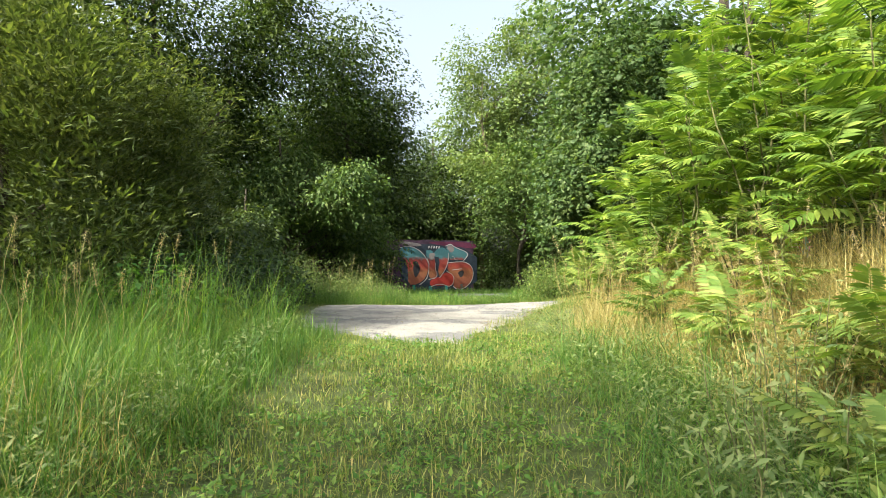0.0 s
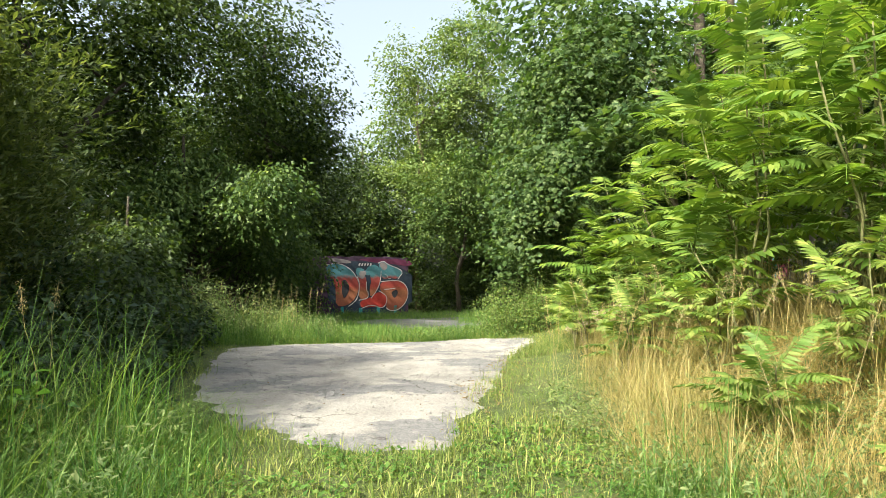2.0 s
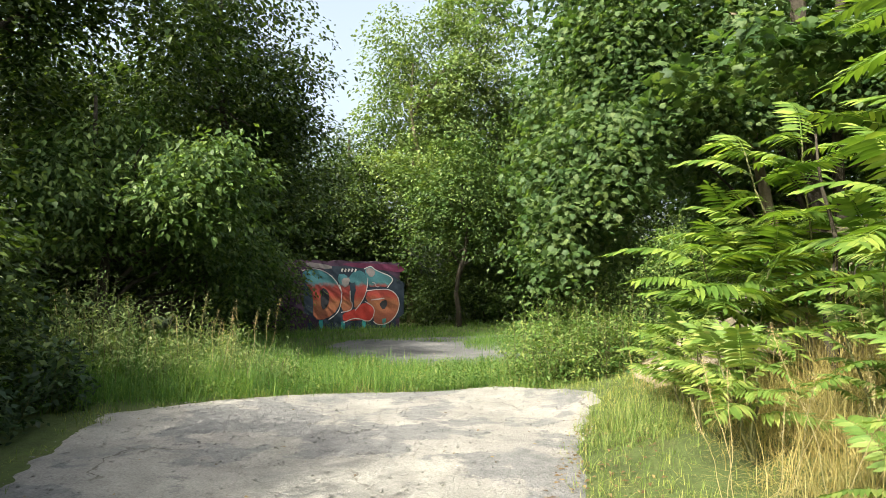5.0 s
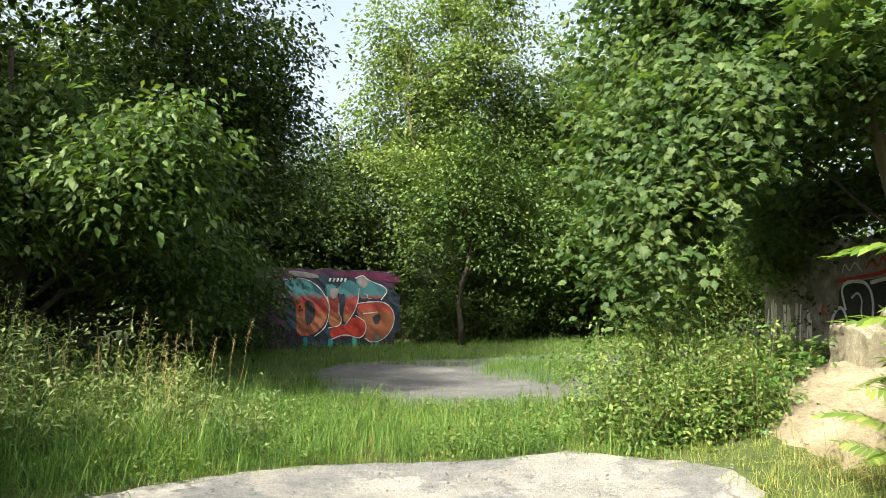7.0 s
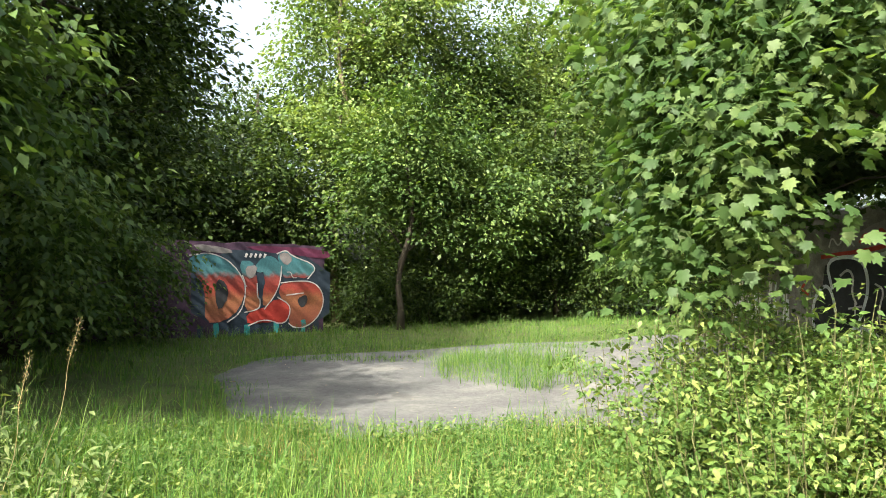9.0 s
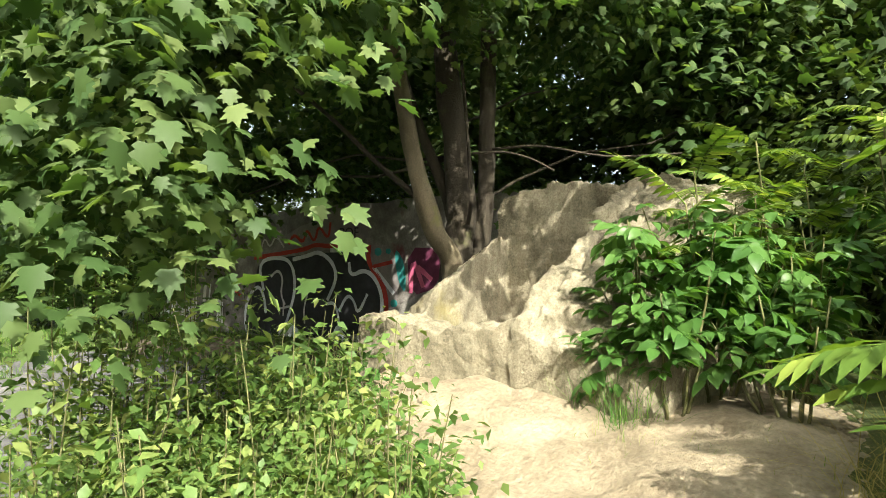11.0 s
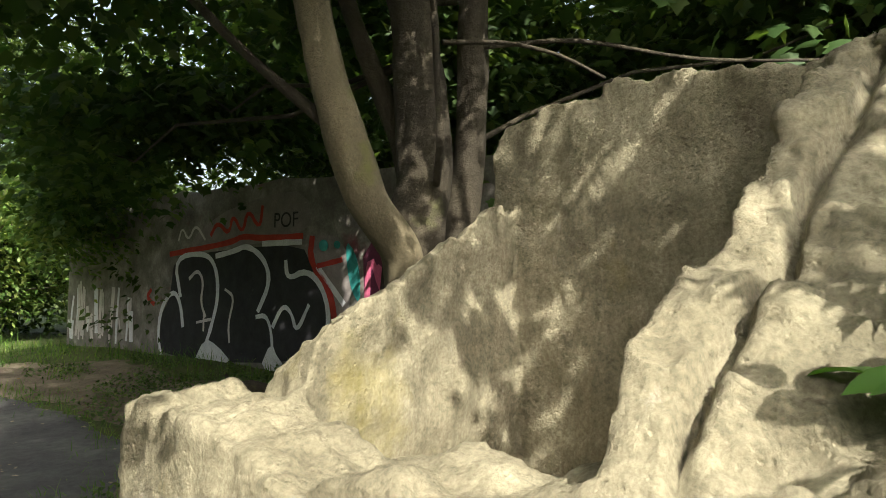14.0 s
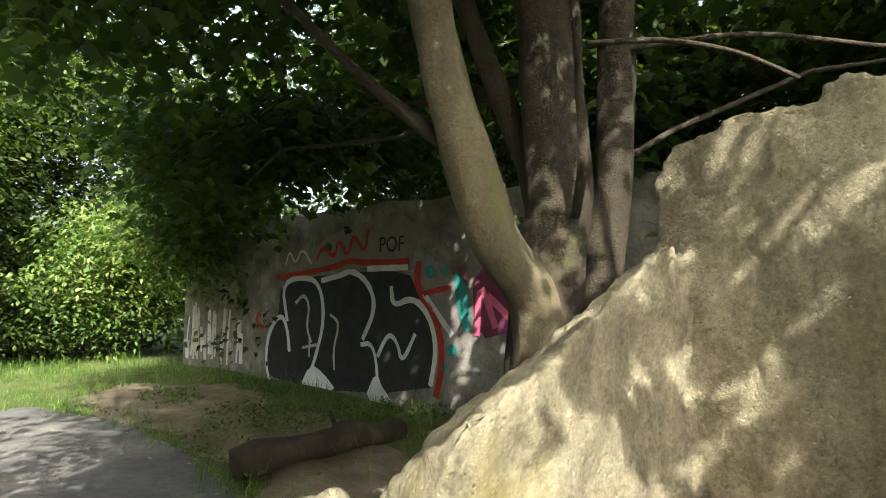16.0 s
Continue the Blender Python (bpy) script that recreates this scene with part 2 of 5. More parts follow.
def rotations(n, yaw, pitch, roll, size):
    """Matrices for a shape that lies along y: turned by yaw about z, tipped up by pitch, rolled about its length."""
    cy, sy, cp, sp, cr, sr = np.cos(yaw), np.sin(yaw), np.cos(pitch), np.sin(pitch), np.cos(roll), np.sin(roll)
    o, z = np.ones(n), np.zeros(n)
    A = np.stack([np.stack([cy, -sy, z], 1), np.stack([sy, cy, z], 1), np.stack([z, z, o], 1)], 1)
    B = np.stack([np.stack([o, z, z], 1), np.stack([z, cp, -sp], 1), np.stack([z, sp, cp], 1)], 1)
    C = np.stack([np.stack([cr, z, sr], 1), np.stack([z, o, z], 1), np.stack([-sr, z, cr], 1)], 1)
    s = np.asarray(size, float)
    if s.ndim == 1:
        s = np.repeat(s[:, None], 3, 1)
    return (A @ B @ C) * s[:, None, :]


OVATE = ([(0, 0, 0), (-0.26, 0.38, 0.06), (0.26, 0.38, 0.06), (0, 0.45, 0), (0, 1, -0.12)],
         [(0, 3, 1), (0, 2, 3), (1, 3, 4), (3, 2, 4)])
NARROW = ([(0, 0, 0), (-0.14, 0.4, 0.04), (0.14, 0.4, 0.04), (0, 0.45, 0), (0, 1, -0.14)],
          [(0, 3, 1), (0, 2, 3), (1, 3, 4), (3, 2, 4)])


DIAMOND = ([(0, 0, 0), (-0.30, 0.42, 0.06), (0.30, 0.42, 0.06), (0, 1, -0.12)], [(0, 2, 1), (1, 2, 3)])
WIDE = ([(0, 0, 0), (0, 0.22, 0.01), (0, 0.5, -0.02), (0, 0.78, -0.10), (0, 1, -0.22), (-0.2, 0.12, 0.05), (-0.3, 0.34, 0.07), (-0.27, 0.58, 0.02), (-0.13, 0.83, -0.09), (0.2, 0.12, 0.05), (0.3, 0.34, 0.07), (0.27, 0.58, 0.02), (0.13, 0.83, -0.09)],
        [(0, 1, 5), (5, 1, 2, 6), (6, 2, 3, 7), (7, 3, 8), (8, 3, 4), (0, 9, 1), (9, 10, 2, 1), (10, 11, 3, 2), (11, 12, 3), (12, 4, 3)])
LEAFLET = ([(0, 0, 0), (-0.13, 0.22, 0.03), (0.13, 0.22, 0.03), (0, 0.3, 0), (-0.12, 0.6, 0.0), (0.12, 0.6, 0.0), (0, 0.65, -0.03), (0, 1, -0.12)],
           [(0, 3, 1), (0, 2, 3), (1, 3, 6, 4), (3, 2, 5, 6), (4, 6, 7), (6, 5, 7)])
NEEDLE = ([(-0.05, 0, 0), (0.05, 0, 0), (0, 1, -0.06)], [(0, 1, 2)])


def lobed_leaf(rim):
    rim = rim + [(-x, y) for x, y in rim[-2:0:-1]]
    v = [(x, y, -0.25 * x * x - 0.1 * y * y) for x, y in rim] + [(0, 0.38, 0.03)]
    c = len(rim)
    return v, [(c, i, (i + 1) % c) for i in range(c)]


MAPLE = lobed_leaf([(0.0, 0.0), (0.34, 0.06), (0.30, 0.22), (0.54, 0.46), (0.30, 0.56), (0.0, 1.0)])
MAPLE_NEAR = lobed_leaf([(0.0, 0.0), (0.24, -0.05), (0.40, 0.10), (0.30, 0.20), (0.56, 0.40), (0.30, 0.46), (0.33, 0.68), (0.14, 0.64), (0.0, 1.0)])


def tube(points, radii, sides=8, rough=0.0):
    """Tapered tube along points."""
    pts = [Vector(p) for p in points]
    verts, faces = [], []
    for i, p in enumerate(pts):
        d = (pts[min(i + 1, len(pts) - 1)] - pts[max(i - 1, 0)]).normalized()
        a = d.orthogonal().normalized() if i == 0 else (a - d * a.dot(d)).normalized()
        b = d.cross(a)
        for k in range(sides):
            w = 2 * math.pi * k / sides
            r = radii[i] * (1 + rough * noise.noise(p * 3 + Vector((math.cos(w), math.sin(w), 0)) * 1.3))
            verts.append(p + (a * math.cos(w) + b * math.sin(w)) * r)
    n = len(pts)
    for i in range(n - 1):
        for k in range(sides):
            k2 = (k + 1) % sides
            faces.append((i * sides + k, i * sides + k2, (i + 1) * sides + k2, (i + 1) * sides + k))
    faces.append(tuple(range(sides))[::-1])
    faces.append(tuple((n - 1) * sides + k for k in range(sides)))
    return verts, faces


def bent(p0, p1, sag=0.0, steps=7, wobble=0.08):
    p0, p1 = Vector(p0), Vector(p1)
    out = []
    L = (p1 - p0).length
    for i in range(steps + 1):
        t = i / steps
        p = p0.lerp(p1, t) + Vector((0, 0, sag * 4 * t * (1 - t)))
        p += noise.noise_vector(p0 * 3.1 + Vector((t * 3, 0, 0))) * wobble * L * math.sin(math.pi * t)
        out.append(p)
    return out


# ---- the lie of the land ----
PROFILE_Y = [-400, -6, 0, 1.2, 2.5, 5, 7, 10, 13, 17, 22, 28, 60, 400]
PROFILE_Z = [-0.5, -0.45, -0.33, -0.17, -0.05, 0.06, 0.10, 0.06, 0.0, -0.10, -0.20, -0.40, -0.5, -0.5]


def ss(a, b, x):
    t = np.clip((x - a) / (b - a), 0, 1)
    return t * t * (3 - 2 * t)


def ground_z(x, y):
    x, y = np.asarray(x, float), np.asarray(y, float)
    z = np.interp(y, PROFILE_Y, PROFILE_Z)
    z = z + (0.55 + 0.35 * (1 - ss(9.5, 12.5, y))) * ss(1.3, 5.0, x) * ss(-2, 4, y) * (1 - ss(14.9, 16.3, y))
    z = z + 0.037 * np.clip(x - 2, 0, 9) * ss(15.5, 18, y)
    z = z + 0.22 * ss(1.6, 5, -x) * (1 - ss(20, 26, y))
    z = z + 0.06 * np.exp(-((x - 5.15) / 0.5) ** 2 - ((y - 14.0) / 1.1) ** 2)
    far = ss(14, 40, np.hypot(x, y - 14))
    z = z * (1 - far) - 0.4 * far
    return z + 0.03 * np.sin(x * 1.7 + 0.6 * y) * np.sin(y * 1.3 - 0.4 * x) * (1 - far)


def gz(x, y):
    return float(ground_z(x, y))


def axis(lo, hi, step, out):
    mid = np.arange(lo, hi + 1e-6, step)
    grow = [lo - d for d in out][::-1]
    return np.concatenate([grow, mid, [hi + d for d in out]])


def sheet(xs, ys, fz):
    X, Y = np.meshgrid(xs, ys)
    Z = fz(X, Y)
    v = np.stack([X.ravel(), Y.ravel(), Z.ravel()], 1)
    nx, ny = len(xs), len(ys)
    f = [(j * nx + i, j * nx + i + 1, (j + 1) * nx + i + 1, (j + 1) * nx + i) for j in range(ny - 1) for i in range(nx - 1)]
    return v, f


OUT = [1, 2, 4, 7, 12, 20, 40, 80, 160, 400, 1000]
v, f = sheet(axis(-12, 16, 0.3, OUT), axis(-8, 34, 0.3, OUT), ground_z)
ground = tagged(mesh_object("ground", v, f, SOIL, smooth=True), "earth ground with moss, short grass and leaf litter", "ground", kind="structure")


def inside(poly, X, Y):
    """Distance to a polygon's edge, negative inside."""
    P = np.asarray(poly, float)
    d = np.full(X.shape, 1e9)
    odd = np.zeros(X.shape, bool)
    for (x0, y0), (x1, y1) in zip(P, np.roll(P, -1, 0)):
        t = np.clip(((X - x0) * (x1 - x0) + (Y - y0) * (y1 - y0)) / ((x1 - x0) ** 2 + (y1 - y0) ** 2), 0, 1)
        d = np.minimum(d, np.hypot(X - x0 - t * (x1 - x0), Y - y0 - t * (y1 - y0)))
        odd ^= ((y0 > Y) != (y1 > Y)) & (X < (x1 - x0) * (Y - y0) / (y1 - y0 + 1e-12) + x0)
    return np.where(odd, -d, d)


def grain2(X, Y, s, seed=0):
    """Smooth random field from -1 to 1 with cells of 1/s metres."""
    X, Y = np.asarray(X, float) * s, np.asarray(Y, float) * s
    i, j = np.floor(X).astype(int), np.floor(Y).astype(int)
    u, w = X - i, Y - j
    u, w = u * u * (3 - 2 * u), w * w * (3 - 2 * w)
    def h(a, c):
        q = np.sin(a * 127.1 + c * 311.7 + seed * 74.7) * 43758.5453
        return q - np.floor(q)
    return 2 * ((h(i, j) * (1 - u) + h(i + 1, j) * u) * (1 - w) + (h(i, j + 1) * (1 - u) + h(i + 1, j + 1) * u) * w) - 1


def ripple(X, Y, s):
    return 0.6 * grain2(X, Y, 1.1 * s, 1) + 0.35 * grain2(X, Y, 3.1 * s, 2) + 0.25 * grain2(X, Y, 8 * s, 3)


def patch(name, poly, material, label, category, thick=0.016, step=0.06, ragged=0.24, lumps=0.0):
    P = np.asarray(poly)
    xs = np.arange(P[:, 0].min() - 0.5, P[:, 0].max() + 0.5, step)
    ys = np.arange(P[:, 1].min() - 0.5, P[:, 1].max() + 0.5, step)
    X, Y = np.meshgrid(xs, ys)
    D = inside(poly, X, Y) + ragged * ripple(X, Y, 1.0)
    Z = ground_z(X, Y) + np.clip(-D * 0.25, -0.05, thick) + 0.012 * ripple(X, Y, 2.3) + lumps * np.clip(-D / 0.45, 0, 1) * (ripple(X, Y, 0.9) + 0.5 * ripple(X, Y, 2.7))
    idx = -np.ones(X.shape, int)
    keep = D < 0.14
    idx[keep] = np.arange(keep.sum())
    vv = np.stack([X[keep], Y[keep], Z[keep]], 1)
    a, b, c, d = idx[:-1, :-1], idx[:-1, 1:], idx[1:, 1:], idx[1:, :-1]
    ok = (a >= 0) & (b >= 0) & (c >= 0) & (d >= 0)
    ff = np.stack([a[ok], b[ok], c[ok], d[ok]], 1)
    return tagged(mesh_object(name, vv, ff.tolist(), material, smooth=True), label, category, kind="structure")


SLAB_A = [(-0.9, 6.6), (0.2, 6.55), (0.75, 7.9), (1.0, 9.3), (1.4, 10.4), (2.0, 11.6), (2.6, 13.0), (1.5, 13.9), (-0.2, 14.0), (-1.6, 13.5), (-2.5, 12.5), (-2.4, 11.0), (-1.9, 8.5)]
SLAB_B = [(-0.4, 17.6), (0.7, 16.5), (1.7, 16.6), (3.0, 15.9), (5.2, 16.4), (7.4, 17.6), (8.2, 20.3), (8.1, 22.7), (3.6, 22.8), (0.2, 22.6), (-0.9, 20.5)]
SANDY = [(2.95, 12.5), (3.9, 12.05), (5.6, 11.9), (6.6, 12.6), (6.8, 15.3), (5.2, 15.7), (3.6, 15.3), (3.3, 14.4), (3.1, 13.5)]
DIRT = [(6.3, 16.9), (8.4, 16.9), (9.5, 18.8), (10.4, 22.0), (9.6, 23.6), (8.4, 22.8), (8.1, 20.2), (7.5, 17.9)]
patch("pavement", SLAB_A, PAVING, "pale worn concrete slab with grit and cracks", "pavement")
patch("pavement", SLAB_B, ASPHALT, "old grey asphalt patch edged with grass", "pavement", 0.03, 0.1, 0.2)
patch("ground", DIRT, BARE_SOIL, "trodden brown earth before the far wall", "ground", 0.02, 0.1, 0.3)
patch("sand_bank", SANDY, SAND, "pale trodden sandy bank below the ruin", "sand", 0.06, 0.045, 0.16, 0.085)


# ---- walls ----
def thick_wall(name, p0, p1, z0, z1, depth, material, label, ragged=0.06, n=40):
    """A straight wall with an uneven top, seen face on the left of p0 to p1's back."""
    p0, p1 = Vector((*p0, 0)), Vector((*p1, 0))
    d = (p1 - p0).normalized()
    nrm = Vector((-d.y, d.x, 0))
    verts, faces = [], []
    for i in range(n + 1):
        p = p0.lerp(p1, i / n)
        top = z1 + ragged * noise.noise(p * 1.7) + 0.5 * ragged * noise.noise(p * 7)
        verts += [p + Vector((0, 0, z0)), p + Vector((0, 0, top)), p + nrm * depth + Vector((0, 0, top)), p + nrm * depth + Vector((0, 0, z0))]
    for i in range(n):
        for k in range(4):
            a, b = i * 4 + k, i * 4 + (k + 1) % 4
            faces.append((a, a + 4, b + 4, b))
    faces += [(3, 2, 1, 0), (4 * n, 4 * n + 1, 4 * n + 2, 4 * n + 3)]
    ob = mesh_object(name, verts, faces, material)
    bm = bmesh.new()
    bm.from_mesh(ob.data)
    bmesh.ops.recalc_face_normals(bm, faces=bm.faces)
    bm.to_mesh(ob.data)
    bm.free()
    return tagged(ob, label, "wall", kind="structure")


WALL_N = ((-5.2, 25.3), (1.36, 28.3))
WALL_E = ((11.75, 25.3), (9.6, 14.5))
wall_north = thick_wall("wall_north", *WALL_N, -0.8, 1.87, 0.3, WALL_DARK, "dark rendered wall covered with graffiti")
wall_east = thick_wall("wall_east", *WALL_E, -0.3, 2.65, 0.3, WALL_OLD, "weathered wall with black and white graffiti")


# ---- graffiti ----
def flat_paint(name, c1, c2, wear=(0.1, 0.095, 0.09)):
    return surface(name, [(0.3, c1), (0.7, c2)], 5, 0.75, 0.3, 40, 0.004, (0.68, wear, 6))


def fading_paint(name):
    """Sprayed from orange at the foot through red to blue-green at the top."""
    m, nt, bs = nodes_of(name)
    g = nt.nodes.new("ShaderNodeNewGeometry")
    sep = nt.nodes.new("ShaderNodeSeparateXYZ")
    nt.links.new(g.outputs["Position"], sep.inputs[0])
    add = nt.nodes.new("ShaderNodeMath")
    add.operation = "MULTIPLY_ADD"
    nt.links.new(noise_node(nt, 5, 5), add.inputs[0])
    add.inputs[1].default_value = 0.35
    nt.links.new(sep.outputs["Z"], add.inputs[2])
    half = nt.nodes.new("ShaderNodeMath")
    half.operation = "MULTIPLY"
    half.inputs[1].default_value = 0.5
    nt.links.new(add.outputs[0], half.inputs[0])
    col = ramp(nt, half.outputs[0], [(0.05, (0.27, 0.075, 0.042)), (0.34, (0.31, 0.115, 0.050)), (0.46, (0.34, 0.045, 0.032)), (0.60, (0.25, 0.045, 0.038)), (0.66, (0.065, 0.18, 0.20)), (1.0, (0.05, 0.195, 0.23))])
    col = mix(nt, 1.0, col, ramp(nt, noise_node(nt, 30, 6), [(0.3, (0.7, 0.7, 0.7)), (0.7, (1.15, 1.15, 1.15))]), "MULTIPLY")
    nt.links.new(col, bs.inputs["Base Color"])
    bs.inputs["Roughness"].default_value = 0.7
    bump(nt, bs, noise_node(nt, 40, 8), 0.3, 0.004)
    return m


PAINT_FADE = fading_paint("paint_fade")
PAINT_NIGHT = flat_paint("paint_night", (0.020, 0.030, 0.045), (0.035, 0.050, 0.070), (0.10, 0.04, 0.08))
PAINT_BLACK = flat_paint("paint_black", (0.018, 0.018, 0.022), (0.040, 0.040, 0.045))
PAINT_WHITE = flat_paint("paint_white", (0.50, 0.52, 0.56), (0.70, 0.70, 0.72), (0.30, 0.30, 0.32))
PAINT_PALE = flat_paint("paint_pale", (0.42, 0.38, 0.38), (0.58, 0.54, 0.52))
PAINT_RED = flat_paint("paint_red", (0.32, 0.028, 0.022), (0.45, 0.055, 0.04))
PAINT_GREY = flat_paint("paint_grey", (0.17, 0.15, 0.15), (0.27, 0.24, 0.235), (0.34, 0.30, 0.29))
PAINT_TEAL = flat_paint("paint_teal", (0.025, 0.20, 0.20), (0.05, 0.30, 0.29))
PAINT_PINK = flat_paint("paint_pink", (0.45, 0.08, 0.17), (0.55, 0.14, 0.24))
PAINT_PLUM = flat_paint("paint_plum", (0.09, 0.02, 0.05), (0.15, 0.035, 0.075))


def face_of(wall, ends):
    p0, p1 = Vector((*ends[0], 0)), Vector((*ends[1], 0))
    d = (p1 - p0).normalized()
    return wall, p0, d, Vector((d.y, -d.x, 0))


FACE_N, FACE_E = face_of(wall_north, WALL_N), face_of(wall_east, WALL_E)


def on_face(face, u, h, layer):
    return face[1] + face[2] * u + face[3] * (0.002 + 0.003 * layer) + Vector((0, 0, h))


def rounded(points, closed, turns=2):
    for _ in range(turns):
        out = [] if closed else [points[0]]
        for k in range(len(points) if closed else len(points) - 1):
            a, c = np.array(points[k]), np.array(points[(k + 1) % len(points)])
            out += [a * 0.75 + c * 0.25, a * 0.25 + c * 0.75]
        points = out if closed else out + [points[-1]]
    return points


def shape(face, points, paint, layer):
    bm = bmesh.new()
    vs = [bm.verts.new(on_face(face, u, h, layer)) for u, h in rounded(points, True, 1)]
    bmesh.ops.triangulate(bm, faces=[bm.faces.new(vs)])
    part("painted_shape", bm, paint, face[0])


def stroke(face, points, width, paint, layer):
    pts = [np.array(q) for q in rounded(points, False)]
    bm = bmesh.new()
    row = []
    for k, q in enumerate(pts):
        d = pts[min(k + 1, len(pts) - 1)] - pts[max(k - 1, 0)]
        n = np.array((-d[1], d[0])) / (np.hypot(*d) + 1e-9) * width * (0.42 + 0.12 * noise.noise(Vector((q[0] * 7, q[1] * 7, layer))))
        row.append([bm.verts.new(on_face(face, *(q + s * n), layer)) for s in (-1, 1)])
    for a, c in zip(row, row[1:]):
        bm.faces.new((a[0], a[1], c[1], c[0]))
    part("painted_line", bm, paint, face[0])


shape(FACE_N, [(3.72, 1.7), (7.39, 1.69), (7.4, -0.46), (3.77, -0.28)], PAINT_NIGHT, 1)
shape(FACE_N, [(5.84, 1.63), (6.1, 1.74), (6.24, 1.59), (7.02, 1.34), (6.72, 0.99), (6.31, 1.07), (6.07, 0.99), (5.98, 1.2)], PAINT_FADE, 3)
shape(FACE_N, [(5.96, 0.89), (6.34, 0.94), (6.84, 0.94), (7.13, 0.72), (7.22, 0.4), (7.09, 0.03), (6.75, -0.25), (6.37, -0.26), (6.2, -0.12), (6.27, 0.26), (5.92, 0.56)], PAINT_FADE, 2)
shape(FACE_N, [(6.43, 0.49), (6.7, 0.6), (6.74, 0.41), (6.6, 0.23), (6.49, 0.31)], PAINT_BLACK, 4)
shape(FACE_N, [(4.84, 1.44), (5.23, 1.44), (5.23, 1.19), (5.35, 1.04), (5.35, 0.54), (5.43, 0.5), (5.42, 0.24), (5.03, 0.18), (5.04, 0.89)], PAINT_FADE, 2)
shape(FACE_N, [(5.24, 1.27), (5.46, 1.54), (5.76, 1.58), (5.98, 1.33), (5.96, 0.94), (5.82, 0.58), (5.52, 0.24), (5.48, 0.64), (5.57, 0.99), (5.54, 1.18), (5.37, 1.14)], PAINT_FADE, 3)
shape(FACE_N, [(5.52, 0.24), (5.88, 0.54), (6.3, 0.3), (6.12, -0.2), (5.57, 0.01), (5.13, -0.15), (5.07, 0.15), (5.43, 0.2)], PAINT_RED, 4)
shape(FACE_N, [(3.68, 1.54), (4.2, 1.63), (4.76, 1.35), (5.07, 0.8), (4.91, 0.25), (4.53, -0.03), (4.08, -0.04), (4.09, 0.52), (3.96, 1.02), (3.71, 1.2)], PAINT_FADE, 2)
shape(FACE_N, [(4.33, 1.02), (4.56, 0.91), (4.64, 0.57), (4.42, 0.21), (4.3, 0.51)], PAINT_BLACK, 4)
shape(FACE_N, [(3.74, 1.83), (4.65, 1.73), (4.71, 1.59), (3.87, 1.65)], PAINT_GREY, 2)
stroke(FACE_N, [(5.96, 0.89), (6.34, 0.94), (6.84, 0.94), (7.13, 0.72), (7.22, 0.4), (7.09, 0.03), (6.75, -0.25), (6.37, -0.27), (6.2, -0.13)], 0.035, PAINT_PALE, 5)
stroke(FACE_N, [(5.84, 1.63), (6.1, 1.74), (6.24, 1.59), (7.02, 1.34), (6.72, 0.99)], 0.035, PAINT_PALE, 5)
stroke(FACE_N, [(5.98, 1.33), (5.96, 0.94), (5.82, 0.58), (5.54, 0.24)], 0.035, PAINT_PALE, 5)
stroke(FACE_N, [(5.34, 0.89), (5.35, 0.54), (5.43, 0.5), (5.42, 0.24), (5.03, 0.18)], 0.035, PAINT_PALE, 5)
stroke(FACE_N, [(5.88, 0.54), (6.3, 0.3), (6.12, -0.2), (5.57, 0.01), (5.13, -0.15)], 0.035, PAINT_PALE, 5)
stroke(FACE_N, [(6.13, 0.58), (6.62, 0.63)], 0.035, PAINT_PALE, 5)
stroke(FACE_N, [(4.95, 1.09), (5.04, 0.89), (5.04, 0.5), (4.92, 0.16), (4.6, -0.05)], 0.035, PAINT_PALE, 5)
stroke(FACE_N, [(3.68, 1.54), (4.2, 1.63), (4.76, 1.35), (5.07, 0.8)], 0.03, PAINT_PALE, 5)
stroke(FACE_N, [(6.14, 1.17), (6.25, 1.17), (6.28, 1.02), (6.42, 1.03)], 0.025, PAINT_PALE, 5)
shape(FACE_E, [(3.44, 0.02), (3.27, 0.62), (3.7, 1.15), (3.68, 1.65), (5.21, 1.76), (6.68, 1.81), (6.86, 1.49), (7.13, 1.21), (7.2, 0.78), (7.1, 0.33)], PAINT_BLACK, 2)
stroke(FACE_E, [(3.47, -0.01), (3.28, 0.38), (3.36, 0.87), (3.7, 1.15), (3.91, 0.97), (4.0, 0.59)], 0.09, PAINT_WHITE, 4)
stroke(FACE_E, [(3.91, 1.04), (3.7, 1.65), (4.54, 1.72), (4.83, 1.51), (4.9, 1.07), (4.74, 0.63), (4.59, 0.33)], 0.09, PAINT_WHITE, 4)
stroke(FACE_E, [(4.8, 1.66), (5.26, 1.73), (5.55, 1.81), (5.93, 1.62), (6.07, 1.31), (5.81, 0.9)], 0.09, PAINT_WHITE, 4)
stroke(FACE_E, [(5.87, 1.82), (6.68, 1.83)], 0.09, PAINT_WHITE, 4)
stroke(FACE_E, [(6.37, 1.6), (6.41, 1.34), (6.78, 1.48), (7.08, 1.27), (7.22, 0.9), (7.12, 0.46)], 0.09, PAINT_WHITE, 4)
stroke(FACE_E, [(4.13, 1.32), (4.36, 1.47), (4.52, 1.29), (4.45, 0.99), (4.59, 0.77)], 0.06, PAINT_PALE, 4)
stroke(FACE_E, [(4.36, 0.68), (4.74, 0.75)], 0.05, PAINT_PALE, 4)
stroke(FACE_E, [(4.55, 0.81), (4.55, 0.56)], 0.05, PAINT_PALE, 5)
stroke(FACE_E, [(5.05, 1.19), (5.29, 1.09), (5.15, 0.72), (5.19, 0.44)], 0.05, PAINT_PALE, 4)
